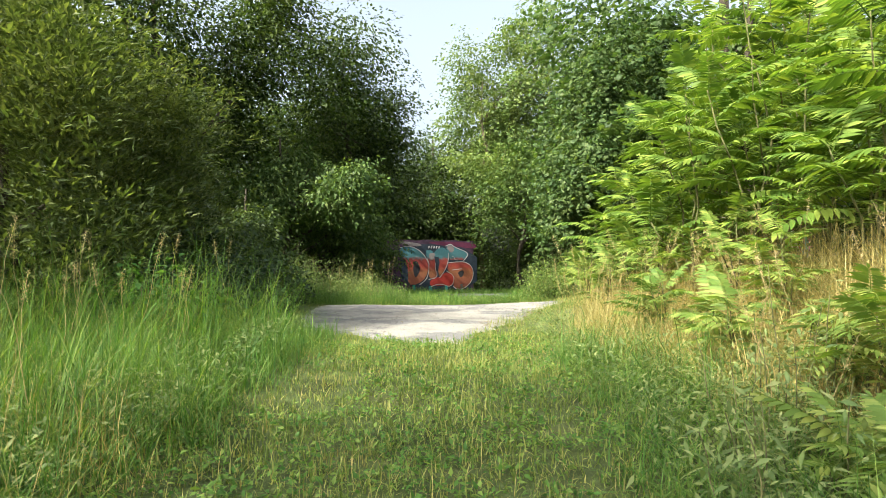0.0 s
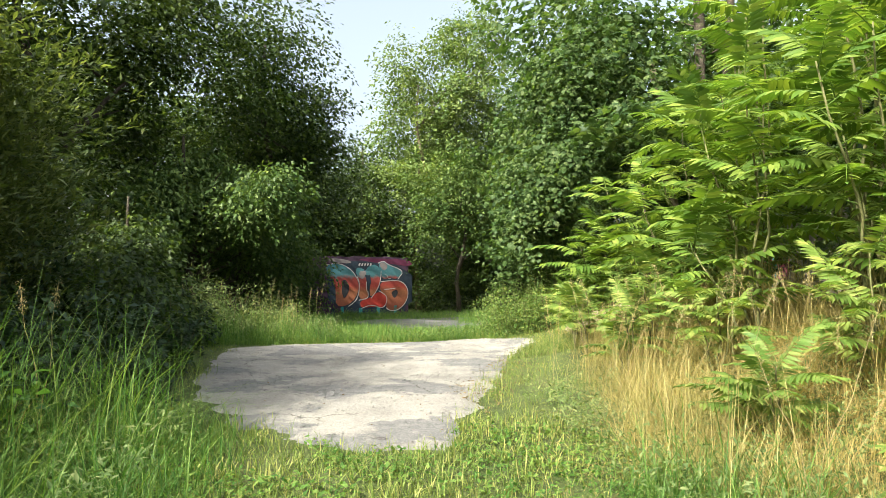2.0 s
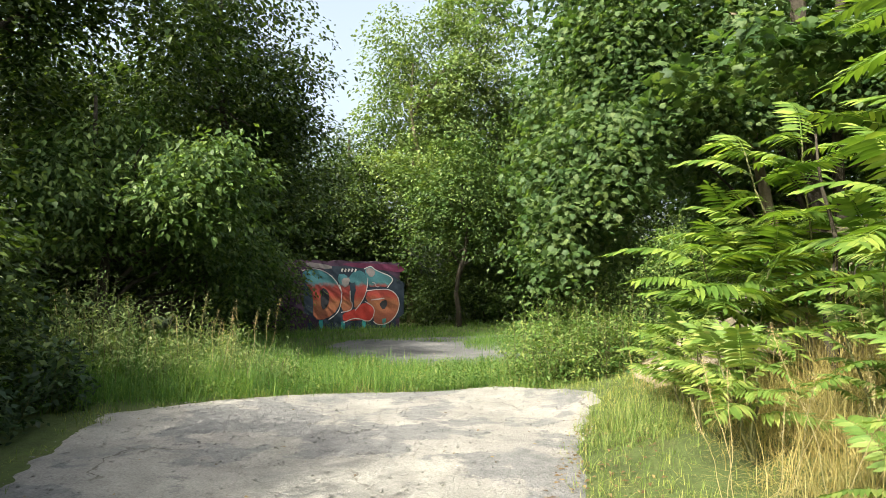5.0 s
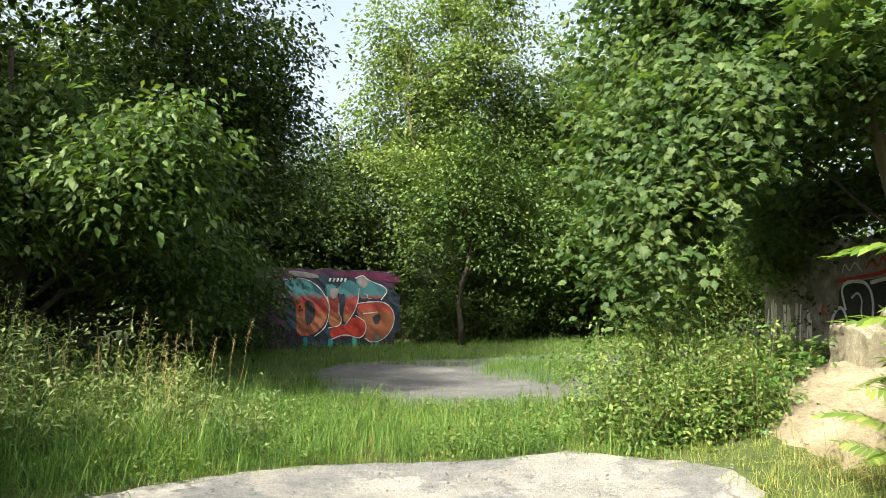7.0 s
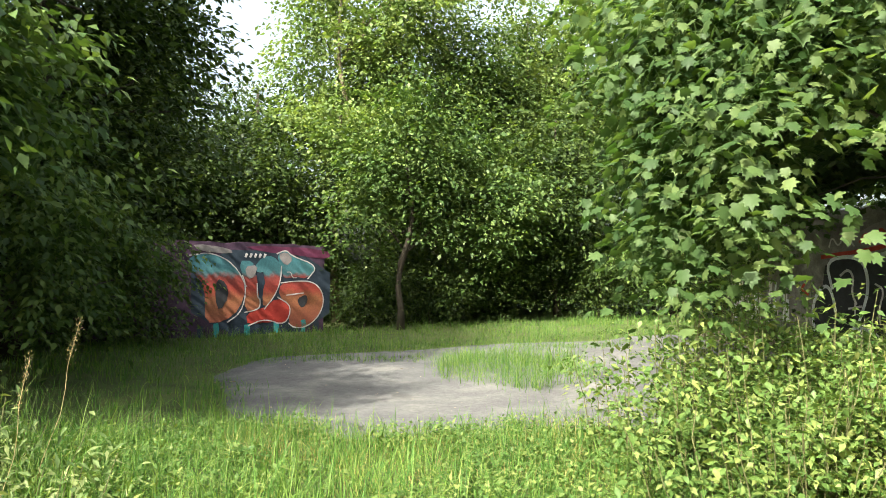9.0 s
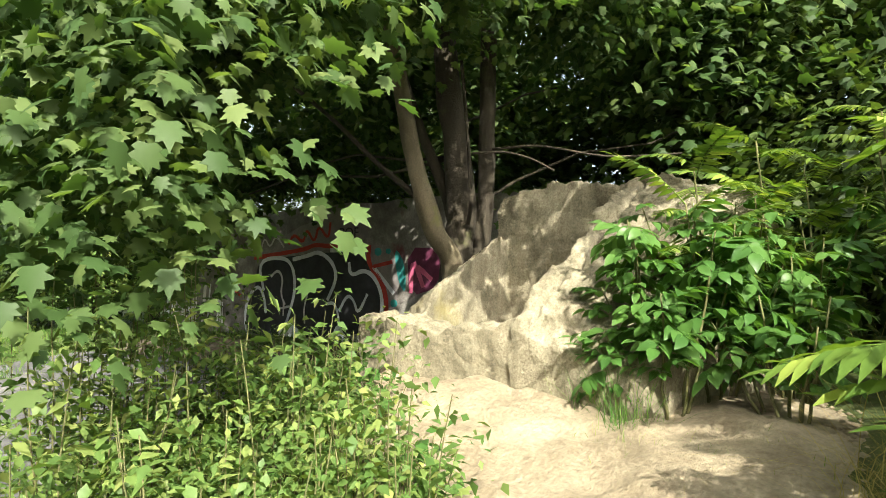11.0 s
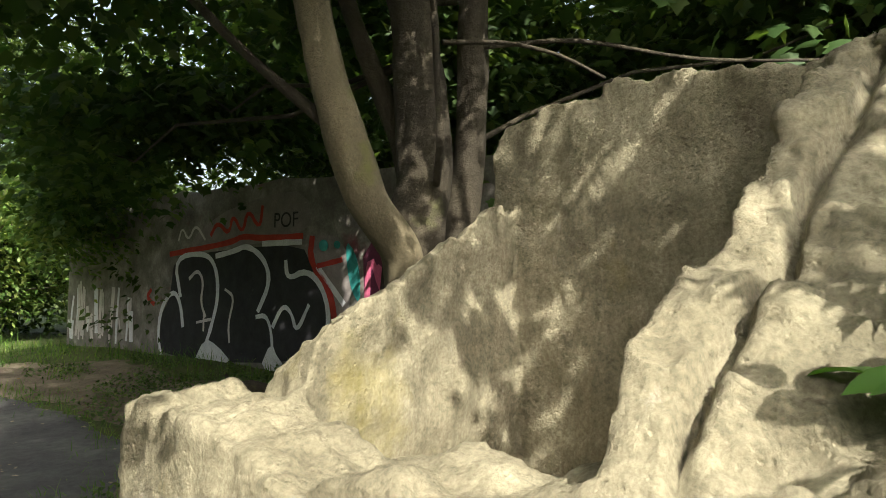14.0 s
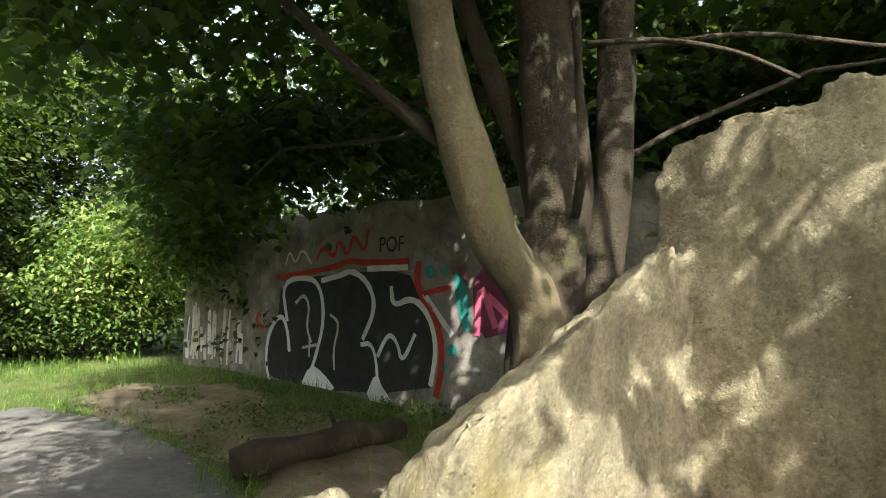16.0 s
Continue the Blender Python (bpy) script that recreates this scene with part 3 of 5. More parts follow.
stroke(FACE_E, [(5.77, 0.83), (6.0, 0.87), (6.12, 0.64), (6.15, 0.25)], 0.07, PAINT_WHITE, 4)
stroke(FACE_E, [(6.13, 0.71), (6.33, 1.02), (6.51, 0.93), (6.61, 0.66), (6.84, 1.04)], 0.07, PAINT_WHITE, 4)
stroke(FACE_E, [(3.56, 1.7), (4.54, 1.79), (5.2, 1.86), (5.43, 1.94), (5.87, 1.89), (6.7, 1.9)], 0.1, PAINT_RED, 3)
stroke(FACE_E, [(6.87, 1.9), (6.83, 1.58), (7.22, 1.21), (7.32, 0.78), (7.21, 0.34)], 0.12, PAINT_RED, 3)
stroke(FACE_E, [(3.05, 1.14), (2.9, 1.01), (3.16, 0.9)], 0.08, PAINT_RED, 3)
stroke(FACE_E, [(4.66, 1.96), (4.83, 2.17), (5.11, 1.95), (5.19, 2.27), (5.43, 1.94), (5.53, 2.33), (5.81, 2.0), (5.86, 2.34)], 0.07, PAINT_RED, 3)
stroke(FACE_E, [(3.8, 1.9), (3.9, 2.13), (4.08, 1.88), (4.26, 2.16), (4.53, 1.9)], 0.05, PAINT_PALE, 3)
stroke(FACE_E, [(6.97, 1.52), (7.46, 1.06)], 0.09, PAINT_WHITE, 3)
stroke(FACE_E, [(6.97, 1.52), (7.42, 1.6)], 0.08, PAINT_RED, 4)
stroke(FACE_E, [(7.83, 1.08), (7.86, 1.7), (8.1, 1.18)], 0.1, PAINT_PINK, 3)
stroke(FACE_E, [(7.98, 1.52), (8.28, 1.3)], 0.1, PAINT_PINK, 3)
shape(FACE_E, [(4.29, 0.06), (4.59, 0.47), (4.9, 0.39), (5.32, 0.14)], PAINT_WHITE, 5)
shape(FACE_E, [(5.87, 0.12), (6.12, 0.54), (6.25, 0.32), (6.48, 0.16)], PAINT_WHITE, 5)
shape(FACE_E, [(7.47, 1.83), (7.62, 1.7), (7.72, 1.43), (7.72, 1.07), (7.58, 1.22), (7.49, 1.52)], PAINT_TEAL, 3)
shape(FACE_E, [(7.17, 1.77), (7.14, 1.72), (7.08, 1.7), (7.02, 1.72), (6.99, 1.77), (7.01, 1.83), (7.08, 1.85), (7.14, 1.83)], PAINT_TEAL, 3)
shape(FACE_E, [(7.38, 1.78), (7.36, 1.74), (7.32, 1.73), (7.27, 1.75), (7.26, 1.78), (7.27, 1.82), (7.32, 1.83), (7.36, 1.82)], PAINT_TEAL, 3)
shape(FACE_E, [(7.55, 0.9), (7.52, 0.85), (7.46, 0.83), (7.4, 0.84), (7.38, 0.9), (7.4, 0.95), (7.46, 0.97), (7.52, 0.95)], PAINT_TEAL, 3)
shape(FACE_E, [(7.4, 0.7), (7.38, 0.66), (7.34, 0.65), (7.29, 0.66), (7.28, 0.69), (7.29, 0.73), (7.34, 0.75), (7.38, 0.74)], PAINT_TEAL, 3)
shape(FACE_E, [(7.74, 1.84), (8.43, 1.81), (8.44, 1.19), (7.79, 1.02)], PAINT_PLUM, 1)
shape(FACE_E, [(6.68, 1.91), (7.49, 1.89), (7.59, 0.98), (7.26, 0.35), (7.12, 0.34)], PAINT_GREY, 1)
shape(FACE_E, [(3.95, 1.74), (4.71, 2.25), (5.96, 2.48), (6.76, 2.49), (6.87, 1.9), (5.2, 1.79)], PAINT_GREY, 1)


def words(face, text, u, h, size, paint, layer):
    cu = bpy.data.curves.new("lettering", "FONT")
    cu.body, cu.size, cu.extrude = text, size, 0.001
    ob = new("lettering", cu)
    cu.materials.append(paint)
    ob.parent = face[0]
    d = face[2]
    m = Matrix((d, (0, 0, 1), face[3])).transposed().to_4x4()
    m.translation = on_face(face, u, h, layer)
    ob.matrix_basis = m
    return ob


shape(FACE_N, [(4.85, 1.82), (7.3, 1.8), (7.42, 1.5), (6.3, 1.62), (5.5, 1.66)], PAINT_PLUM, 2)
for k in range(9):
    u = 3.95 + 0.38 * k
    stroke(FACE_N, [(u, -0.42), (u + 0.03, -0.25), (u + 0.01, -0.12 + 0.06 * (k % 3))], 0.16, PAINT_TEAL if k % 2 else PAINT_NIGHT, 1 + k % 2)
shape(FACE_N, [(5.0, 1.3), (5.36, 1.34), (5.26, 1.05), (5.1, 0.98)], PAINT_GREY, 5)
shape(FACE_N, [(5.86, 1.6), (6.1, 1.7), (6.3, 1.5), (6.1, 1.3)], PAINT_GREY, 4)
for k in range(5):
    stroke(FACE_N, [(5.02 + 0.12 * k, 1.52), (5.06 + 0.12 * k, 1.62)], 0.07, PAINT_PALE, 5)
r_ww = random.Random(31)
for k in range(26):
    u, h = r_ww.uniform(0.1, 2.6), r_ww.uniform(0.4, 1.3)
    stroke(FACE_E, [(u, 0.1 + 0.1 * u / 2.6 + r_ww.uniform(0, 0.3)), (u + r_ww.uniform(-.05, .05), h * 0.6), (u + r_ww.uniform(-.08, .08), h)], r_ww.uniform(0.05, 0.16), PAINT_PALE if k % 3 else PAINT_WHITE, 1 + k % 5)
words(FACE_E, "POF", 6.1, 2.03, 0.28, PAINT_BLACK, 4)


# ---- trees ----
def crown(name, blobs, shape, size, material, parent, clump=30, spread=0.4, droop=0.35, seed=1):
    """Leaves on flat drooping sprays through the outer part of some ellipsoids (x, y, z, rx, ry, rz, leaves)."""
    r = np.random.default_rng(seed)
    P, A = [], []
    lobes = []
    for x, y, z, rx, ry, rz, n in blobs:
        if n < 3500:
            lobes.append((x, y, z, rx, ry, rz, n))
            continue
        for _ in range(9):
            o = r.normal(size=3)
            o *= r.uniform(0.35, 0.75) / np.linalg.norm(o)
            s = r.uniform(0.38, 0.62)
            lobes.append((x + o[0] * rx, y + o[1] * ry, z + o[2] * rz, rx * s, ry * s, rz * s * 0.9, n // 9))
    for x, y, z, rx, ry, rz, n in lobes:
        k = max(1, n // clump)
        u = r.normal(size=(k, 3))
        u /= np.linalg.norm(u, axis=1)[:, None]
        rad = r.uniform(0.15, 1.0, k) ** 0.45 * (1 + 0.18 * r.normal(size=k))
        c = u * rad[:, None] * (rx, ry, rz) + (x, y, z)
        w = np.arctan2(u[:, 1], u[:, 0]) + r.normal(size=k) * 0.6
        tip = -droop * 0.6 + r.normal(size=k) * 0.3 + 0.35 * u[:, 2]
        along = np.stack([np.cos(w) * np.cos(tip), np.sin(w) * np.cos(tip), np.sin(tip)], 1)
        side = np.stack([-np.sin(w), np.cos(w), np.zeros(k)], 1)
        s = r.uniform(-1, 1, (k, clump)) * spread * 1.5
        t = r.normal(size=(k, clump)) * spread * 0.5 * (1 - 0.25 * s / spread / 1.5)
        q = c[:, None] + along[:, None] * s[..., None] + side[:, None] * t[..., None]
        q[..., 2] += r.normal(size=(k, clump)) * spread * 0.16 - 0.25 * (s + t) ** 2 / spread * abs(droop)
        P.append(q.reshape(-1, 3))
        A.append((w[:, None] - np.pi / 2 + np.sign(t) * 0.7 + r.normal(size=(k, clump)) * 0.5).ravel())
    P, A = np.concatenate(P), np.concatenate(A)
    low = P[:, 2] > ground_z(P[:, 0], P[:, 1]) + 0.03
    low &= ~((P[:, 0] > 4.0) & (P[:, 0] < 8.2) & (P[:, 1] < 16.0) & (P[:, 2] < 3.1))
    low &= ~((P[:, 0] > -1.2) & (P[:, 0] < 5.6) & (P[:, 1] < 13.35) & (P[:, 2] < 3.6))
    low &= ~((P[:, 0] > 2.3) & (P[:, 0] < 4.6) & (P[:, 1] < 13.5) & (P[:, 2] < 2.5))
    d = np.hypot(P[:, 0] - 2.6, P[:, 1] - 12.9)
    low &= ~((P[:, 0] > 2.8) & (P[:, 1] < 15.2) & (d < 2.2) & (P[:, 2] < 1.5 + 0.52 * d))
    P, A = P[low], A[low]
    n = len(P)
    m = rotations(n, A, -droop + r.normal(size=n) * 0.4, r.normal(size=n) * 0.45, size * r.uniform(0.6, 1.3, n))
    return many(name, *shape, m, P, material, parent)


def tree(name, x, y, height, radius, blobs, shape, size, leaf, bark, label, stems=None, clump=44, spread=0.6, droop=0.35, seed=1, category="tree", limbs=3):
    top = tagged(new(name), label, category)
    z = gz(x, y)
    top.location = (x, y, z)
    local = [(bx - x, by - y, bz - z, *rest) for bx, by, bz, *rest in blobs]
    rr = random.Random(seed)
    for s in (stems or [((0, 0, -0.1), (rr.uniform(-.3, .3), rr.uniform(-.3, .3), height * 0.85), radius)]):
        a, b, rad = s
        pts = bent(a, b, 0, 9, 0.06)
        vv, ff = tube(pts, [rad * (1 - 0.75 * i / 9) * (1.25 if i == 0 else 1) for i in range(10)], 10, 0.25)
        mesh_object("trunk", vv, ff, bark, top, smooth=True)
    for bx, by, bz, rx, ry, rz, n in local:
        for k in range(limbs):
            h0 = max(0.25, min(height * 0.7, bz - rz * rr.uniform(0.1, 0.9)))
            e = (bx + rr.uniform(-.6, .6) * rx, by + rr.uniform(-.6, .6) * ry, bz + rr.uniform(-.4, .6) * rz)
            pts = bent((0, 0, h0), e, 0.1, 6, 0.1)
            vv, ff = tube(pts, [radius * 0.4 * (1 - 0.85 * i / 6) for i in range(7)], 6)
            mesh_object("limb", vv, ff, bark, top, smooth=True)
    c = crown("crown", blobs, shape, size, leaf, top, clump, spread, droop, seed)
    c.location = (-x, -y, -z)
    return top


# willow scrub beside the grass path
tree("willow_bush", -4.6, 6.5, 3.6, 0.07, [(-4.6, 6.5, 2.2, 1.7, 2.2, 2.3, 40000), (-4.3, 9.2, 2.2, 1.4, 1.6, 2.3, 22000)], NARROW, 0.105, LEAF_OLIVE, BARK, "dense olive-green willow scrub beside the path", clump=24, spread=0.26, droop=-0.5, seed=11, category="bush")
tree("willow_bush", -6.2, 2.8, 4.2, 0.08, [(-6.2, 2.8, 2.2, 1.6, 2.0, 2.2, 16000)], NARROW, 0.1, LEAF_OLIVE, BARK, "tall olive-green willow scrub above long grass", clump=24, spread=0.28, droop=-0.5, seed=12, category="bush")
tree("dark_shrub", -3.7, 12.2, 2.6, 0.06, [(-4.1, 12.0, 1.0, 1.1, 1.6, 1.15, 13000), (-3.4, 10.0, 0.7, 0.8, 1.2, 0.9, 7000)], OVATE, 0.09, LEAF_DARK, BARK, "dark shaded shrub at the slab edge", clump=24, spread=0.25, seed=13, category="bush")
# unseen tree, added behind the start so its shade falls on the near grass
tree("shade_willow", -4.8, -0.6, 5.6, 0.1, [(-4.4, 0.2, 4.3, 1.9, 1.6, 1.4, 9000), (-2.5, -0.9, 4.5, 1.5, 1.3, 1.2, 6000)], NARROW, 0.12, LEAF_MID, BARK, "unseen green willow added to shade the start of the path", clump=24, spread=0.34, droop=0.4, seed=14)
# tall dark trees behind
tree("locust_tree", -6.8, 15.2, 9.5, 0.16, [(-7.5, 15.2, 5.8, 1.9, 2.6, 4.0, 22000), (-5.0, 18.0, 6.2, 2.2, 2.2, 3.6, 18000), (-6.5, 14.0, 2.0, 2.0, 2.0, 1.8, 10000)], DIAMOND, 0.13, LEAF_DARK, BARK, "tall dark-leaved tree over the thicket", seed=21)
tree("locust_tree", -3.6, 21.5, 9.5, 0.15, [(-3.8, 21.5, 5.8, 2.2, 2.4, 4.2, 24000), (-2.2, 22.6, 5.2, 1.2, 1.5, 3.4, 11000), (-4.8, 21.5, 2.0, 2.2, 1.6, 2.0, 10000)], DIAMOND, 0.13, LEAF_DARK, BARK, "tall dark-leaved tree behind the thicket", seed=22)
tree("locust_tree", -11.0, 8.5, 9.0, 0.16, [(-11.0, 8.5, 4.6, 2.6, 3.0, 4.2, 20000)], DIAMOND, 0.15, LEAF_DARK, BARK, "tall dark-leaved tree at the back of the scrub", seed=23)
tree("locust_tree", -10.2, 20.0, 10.5, 0.18, [(-10.2, 20.0, 5.6, 3.0, 3.8, 5.0, 24000)], DIAMOND, 0.16, LEAF_DARK, BARK, "tall dark-leaved tree in the wood", seed=24)
# leaning tree that overhangs the first graffiti wall
tree("cherry_tree", -4.2, 17.6, 5.0, 0.11, [(-4.0, 17.4, 2.8, 1.7, 1.8, 1.8, 14000), (-2.6, 16.7, 2.8, 1.0, 1.2, 0.9, 6500), (-2.9, 19.4, 1.8, 1.3, 1.6, 1.6, 8000), (-3.3, 24.0, 1.1, 1.6, 1.0, 1.9, 9000), (-2.7, 25.4, 0.9, 1.15, 0.5, 1.4, 3400)], OVATE, 0.12, LEAF_MID, BARK, "spreading green tree overhanging the clearing", clump=24, spread=0.38, droop=0.5, seed=31)
# pale tall tree in the gap and its neighbours
tree("birch_tree", 2.0, 31.0, 12.0, 0.14, [(2.2, 31.0, 8.6, 2.0, 1.9, 4.0, 17000), (2.6, 30.6, 5.2, 2.5, 2.0, 2.8, 11000), (4.9, 31.5, 10.6, 2.3, 1.8, 4.0, 15000)], DIAMOND, 0.16, LEAF_PALE, BARK_PALE, "tall pale-green birch against the sky", seed=41)
tree("hazel_tree", 3.4, 28.0, 6.5, 0.10, [(3.4, 28.0, 3.9, 2.0, 1.6, 2.5, 13000), (5.8, 28.3, 3.2, 1.9, 1.6, 2.5, 12000)], DIAMOND, 0.15, LEAF_MID, BARK, "green hazel at the edge of the clearing", seed=42)
tree("hazel_tree", 0.2, 31.0, 7.0, 0.10, [(0.2, 31.0, 2.9, 2.2, 1.6, 3.2, 14000), (-3.2, 29.8, 3.5, 2.4, 1.6, 3.4, 14000)], DIAMOND, 0.16, LEAF_DARK, BARK, "dark green tree behind the wall", seed=43)
tree("birch_tree", 5.8, 32.5, 11.5, 0.13, [(5.8, 32.5, 6.4, 2.2, 2.2, 4.8, 17000)], DIAMOND, 0.17, LEAF_MID, BARK_PALE, "tall green birch in the wood", seed=44)
tree("birch_tree", 9.4, 33.5, 13.0, 0.13, [(9.2, 33.2, 8.6, 2.4, 2.0, 4.6, 17000), (11.8, 34.0, 9.0, 2.2, 2.0, 4.4, 13000)], DIAMOND, 0.17, LEAF_PALE, BARK_PALE, "tall pale birch behind the clearing", seed=47)
tree("hazel_tree", 8.9, 29.8, 7.5, 0.11, [(8.9, 29.8, 3.9, 2.4, 2.0, 3.6, 16000)], DIAMOND, 0.16, LEAF_DARK, BARK, "dark green tree at the edge of the clearing", seed=45)
tree("hazel_bush", 11.6, 27.6, 4.0, 0.08, [(11.5, 27.4, 1.7, 1.6, 1.2, 1.9, 11000), (10.9, 24.2, 2.35, 0.7, 1.7, 0.85, 5000)], OVATE, 0.13, LEAF_NETTLE, BARK, "sunlit yellow-green bush beside the far wall", seed=46, category="bush")
# big maple over the ruin
maple = tree("maple_tree", 7.02, 15.34, 10.0, 0.05, [(6.4, 16.4, 5.4, 3.2, 2.6, 2.6, 7500), (10.2, 18.8, 5.4, 3.6, 3.6, 3.0, 10000), (9.5, 20.6, 3.4, 1.9, 2.2, 0.9, 5000), (10.4, 22.9, 3.0, 0.9, 1.5, 0.7, 2400), (9.8, 13.2, 4.6, 2.6, 2.4, 3.0, 10000), (11.0, 15.6, 4.0, 2.0, 2.2, 2.2, 8000), (6.4, 20.0, 4.9, 2.0, 1.9, 1.5, 5500), (8.6, 16.6, 6.4, 2.6, 2.6, 1.6, 7000), (4.4, 16.8, 7.4, 2.6, 1.8, 1.8, 3400)], MAPLE, 0.14, LEAF_MAPLE, BARK,
     "large many-stemmed maple leaning over the ruin", stems=[((0.0, 0.03, -0.1), (-0.08, 0.0, 1.35), 0.24)], clump=16, spread=0.42, droop=0.55, seed=51, limbs=1)
# two lobes above the ruin are also added to screen it from skylight
near_crown = crown("crown", [(3.15, 14.7, 2.9, 0.95, 1.0, 1.25, 5600), (2.75, 14.7, 2.0, 0.6, 0.8, 0.75, 3000), (3.6, 15.9, 2.3, 0.8, 0.6, 1.0, 3200), (6.9, 14.3, 4.6, 1.6, 1.3, 0.9, 7500), (5.3, 14.9, 4.0, 1.2, 0.9, 0.75, 5200), (3.5, 15.5, 4.4, 1.6, 1.5, 2.4, 14000), (4.7, 15.4, 4.7, 1.6, 1.2, 1.3, 4500)], MAPLE_NEAR, 0.088, LEAF_MAPLE, maple, 14, 0.28, 0.7, 55)
near_crown.location = -maple.location
# unseen outer boughs, added between the sun and the ruin to dapple it
dapple_crown = crown("crown", [(4.55, 12.6, 3.8, 0.8, 0.7, 0.12, 225), (5.05, 12.9, 3.8, 0.5, 0.5, 0.1, 95), (4.75, 12.05, 3.85, 0.6, 0.5, 0.1, 290), (3.65, 13.05, 3.8, 0.65, 0.5, 0.1, 105), (4.4, 13.9, 3.85, 0.75, 0.5, 0.12, 185), (3.9, 12.0, 3.85, 0.5, 0.45, 0.1, 110)], MAPLE_NEAR, 0.15, LEAF_MAPLE, maple, 5, 0.16, 0.3, 56)
dapple_crown.location = -maple.location
# stems and branches, as points of the place
for pts, r0, r1, bark in [
        ([(7.0, 15.32, 0.5), (7.02, 15.3, 1.5), (7.07, 15.24, 1.9), (7.06, 15.27, 2.25), (7.05, 15.32, 2.65), (6.98, 15.36, 3.1), (6.9, 15.45, 4.5), (7.0, 15.6, 8.0)], 0.17, 0.11, BARK),
        ([(6.98, 15.3, 1.0), (6.84, 15.24, 1.5), (6.69, 15.27, 1.65), (6.56, 15.30, 1.79), (6.44, 15.32, 1.97), (6.37, 15.33, 2.12), (6.33, 15.38, 2.32), (6.29, 15.43, 2.65), (6.2, 15.55, 3.4), (6.0, 15.9, 6.0)], 0.115, 0.07, BARK_PALE),
        ([(7.15, 15.2, 0.5), (7.27, 15.1, 1.76), (7.27, 15.07, 2.25), (7.22, 15.04, 2.95), (7.2, 15.0, 5.0), (7.3, 14.8, 7.5)], 0.105, 0.07, BARK),
        ([(7.06, 15.28, 1.75), (7.14, 15.46, 2.25), (7.07, 15.6, 2.6), (7.0, 15.75, 3.0), (6.8, 16.1, 4.2)], 0.075, 0.045, BARK),
        ([(6.95, 15.12, 1.9), (6.80, 15.02, 2.12), (6.76, 15.03, 2.41), (6.71, 15.02, 2.7), (6.7, 15.1, 3.5)], 0.022, 0.016, BARK),
        ([(6.37, 15.4, 2.12), (6.33, 15.66, 2.33), (6.3, 15.9, 2.54), (6.3, 16.4, 3.0), (6.1, 17.4, 3.8)], 0.032, 0.018, BARK),
        # limb added to carry the unseen dappling boughs
        ([(6.9, 15.4, 4.5), (6.2, 14.7, 4.4), (5.4, 13.7, 4.2), (4.4, 12.6, 3.85)], 0.06, 0.016, BARK),
        ([(6.76, 15.0, 2.58), (6.98, 14.75, 2.62), (7.06, 14.5, 2.55), (7.14, 14.28, 2.42)], 0.013, 0.008, BARK),
        ([(7.2, 15.02, 2.7), (7.4, 14.5, 2.75), (7.6, 13.9, 2.6), (8.2, 13.2, 2.7)], 0.014, 0.008, BARK)]:
    pts = [Vector(q) - maple.location for q in pts]
    fine = []
    for k in range(len(pts) - 1):
        fine += [Vector(pts[k]).lerp(Vector(pts[k + 1]), q / 4) for q in range(4)]
    fine.append(Vector(pts[-1]))
    for _ in range(2):
        fine = [fine[0]] + [(fine[k - 1] + fine[k] * 2 + fine[k + 1]) / 4 for k in range(1, len(fine) - 1)] + [fine[-1]]
    vv, ff = tube(fine, [r0 + (r1 - r0) * k / (len(fine) - 1) for k in range(len(fine))], 14, 0.3)
    mesh_object("stem", vv, ff, bark, maple, "bare stem with pale flaking bark" if bark is BARK_PALE else "", smooth=True)
tree("maple_tree", 11.4, 11.0, 9.0, 0.2, [(11.4, 11.0, 4.4, 3.0, 3.0, 4.2, 18000)], DIAMOND, 0.18, LEAF_DARK, BARK, "dark maple behind the ruin", clump=24, seed=52)
oak = tree("oak_tree", 14.8, 20.0, 10.0, 0.2, [(14.8, 20.0, 4.8, 2.6, 3.6, 5.0, 20000)], DIAMOND, 0.19, LEAF_DARK, BARK, "dark tree of the surrounding wood", clump=24, seed=53)
tagged(oak, group="trees of the surrounding wood")
for k, (x, y, a, s) in enumerate([(-0.5, 36.5, 40, 1.0), (-5.5, 33.5, 100, 0.95), (-10.5, 28.5, 200, 1.0), (10.5, 35.0, 10, 1.05), (14.8, 29.5, 75, 1.0), (16.5, 13.5, 140, 1.0), (15.0, 7.0, 260, 0.95), (-15.0, 13.5, 320, 1.0), (-15.5, 4.0, 30, 0.9), (9.5, 3.5, 60, 0.6), (18.5, 25.0, 190, 1.1), (4.5, 38.5, 230, 1.1), (8.2, 36.5, 300, 1.2), (7.4, 33.8, 20, 0.95), (13.6, 14.6, 100, 0.85), (-7.6, 25.4, 150, 0.95), (-4.6, 31.5, 210, 1.05), (12.6, 34.5, 80, 1.15), (-12.5, 12.0, 15, 0.9), (-9.6, 14.2, 75, 0.95), (-10.6, 11.0, 160, 0.85)]):
    copy_thing(oak, pose(x, y, gz(x, y) - 0.05, 0, 0, a) @ Matrix.Diagonal((s, s, s, 1)))
bush = tree("understorey_bush", 1.6, 33.5, 2.4, 0.05, [(1.6, 33.5, 0.9, 1.9, 1.4, 1.3, 6500)], DIAMOND, 0.15, LEAF_DARK, BARK, "dark undergrowth below the trees", seed=61, category="bush")
tagged(bush, group="undergrowth of the wood")
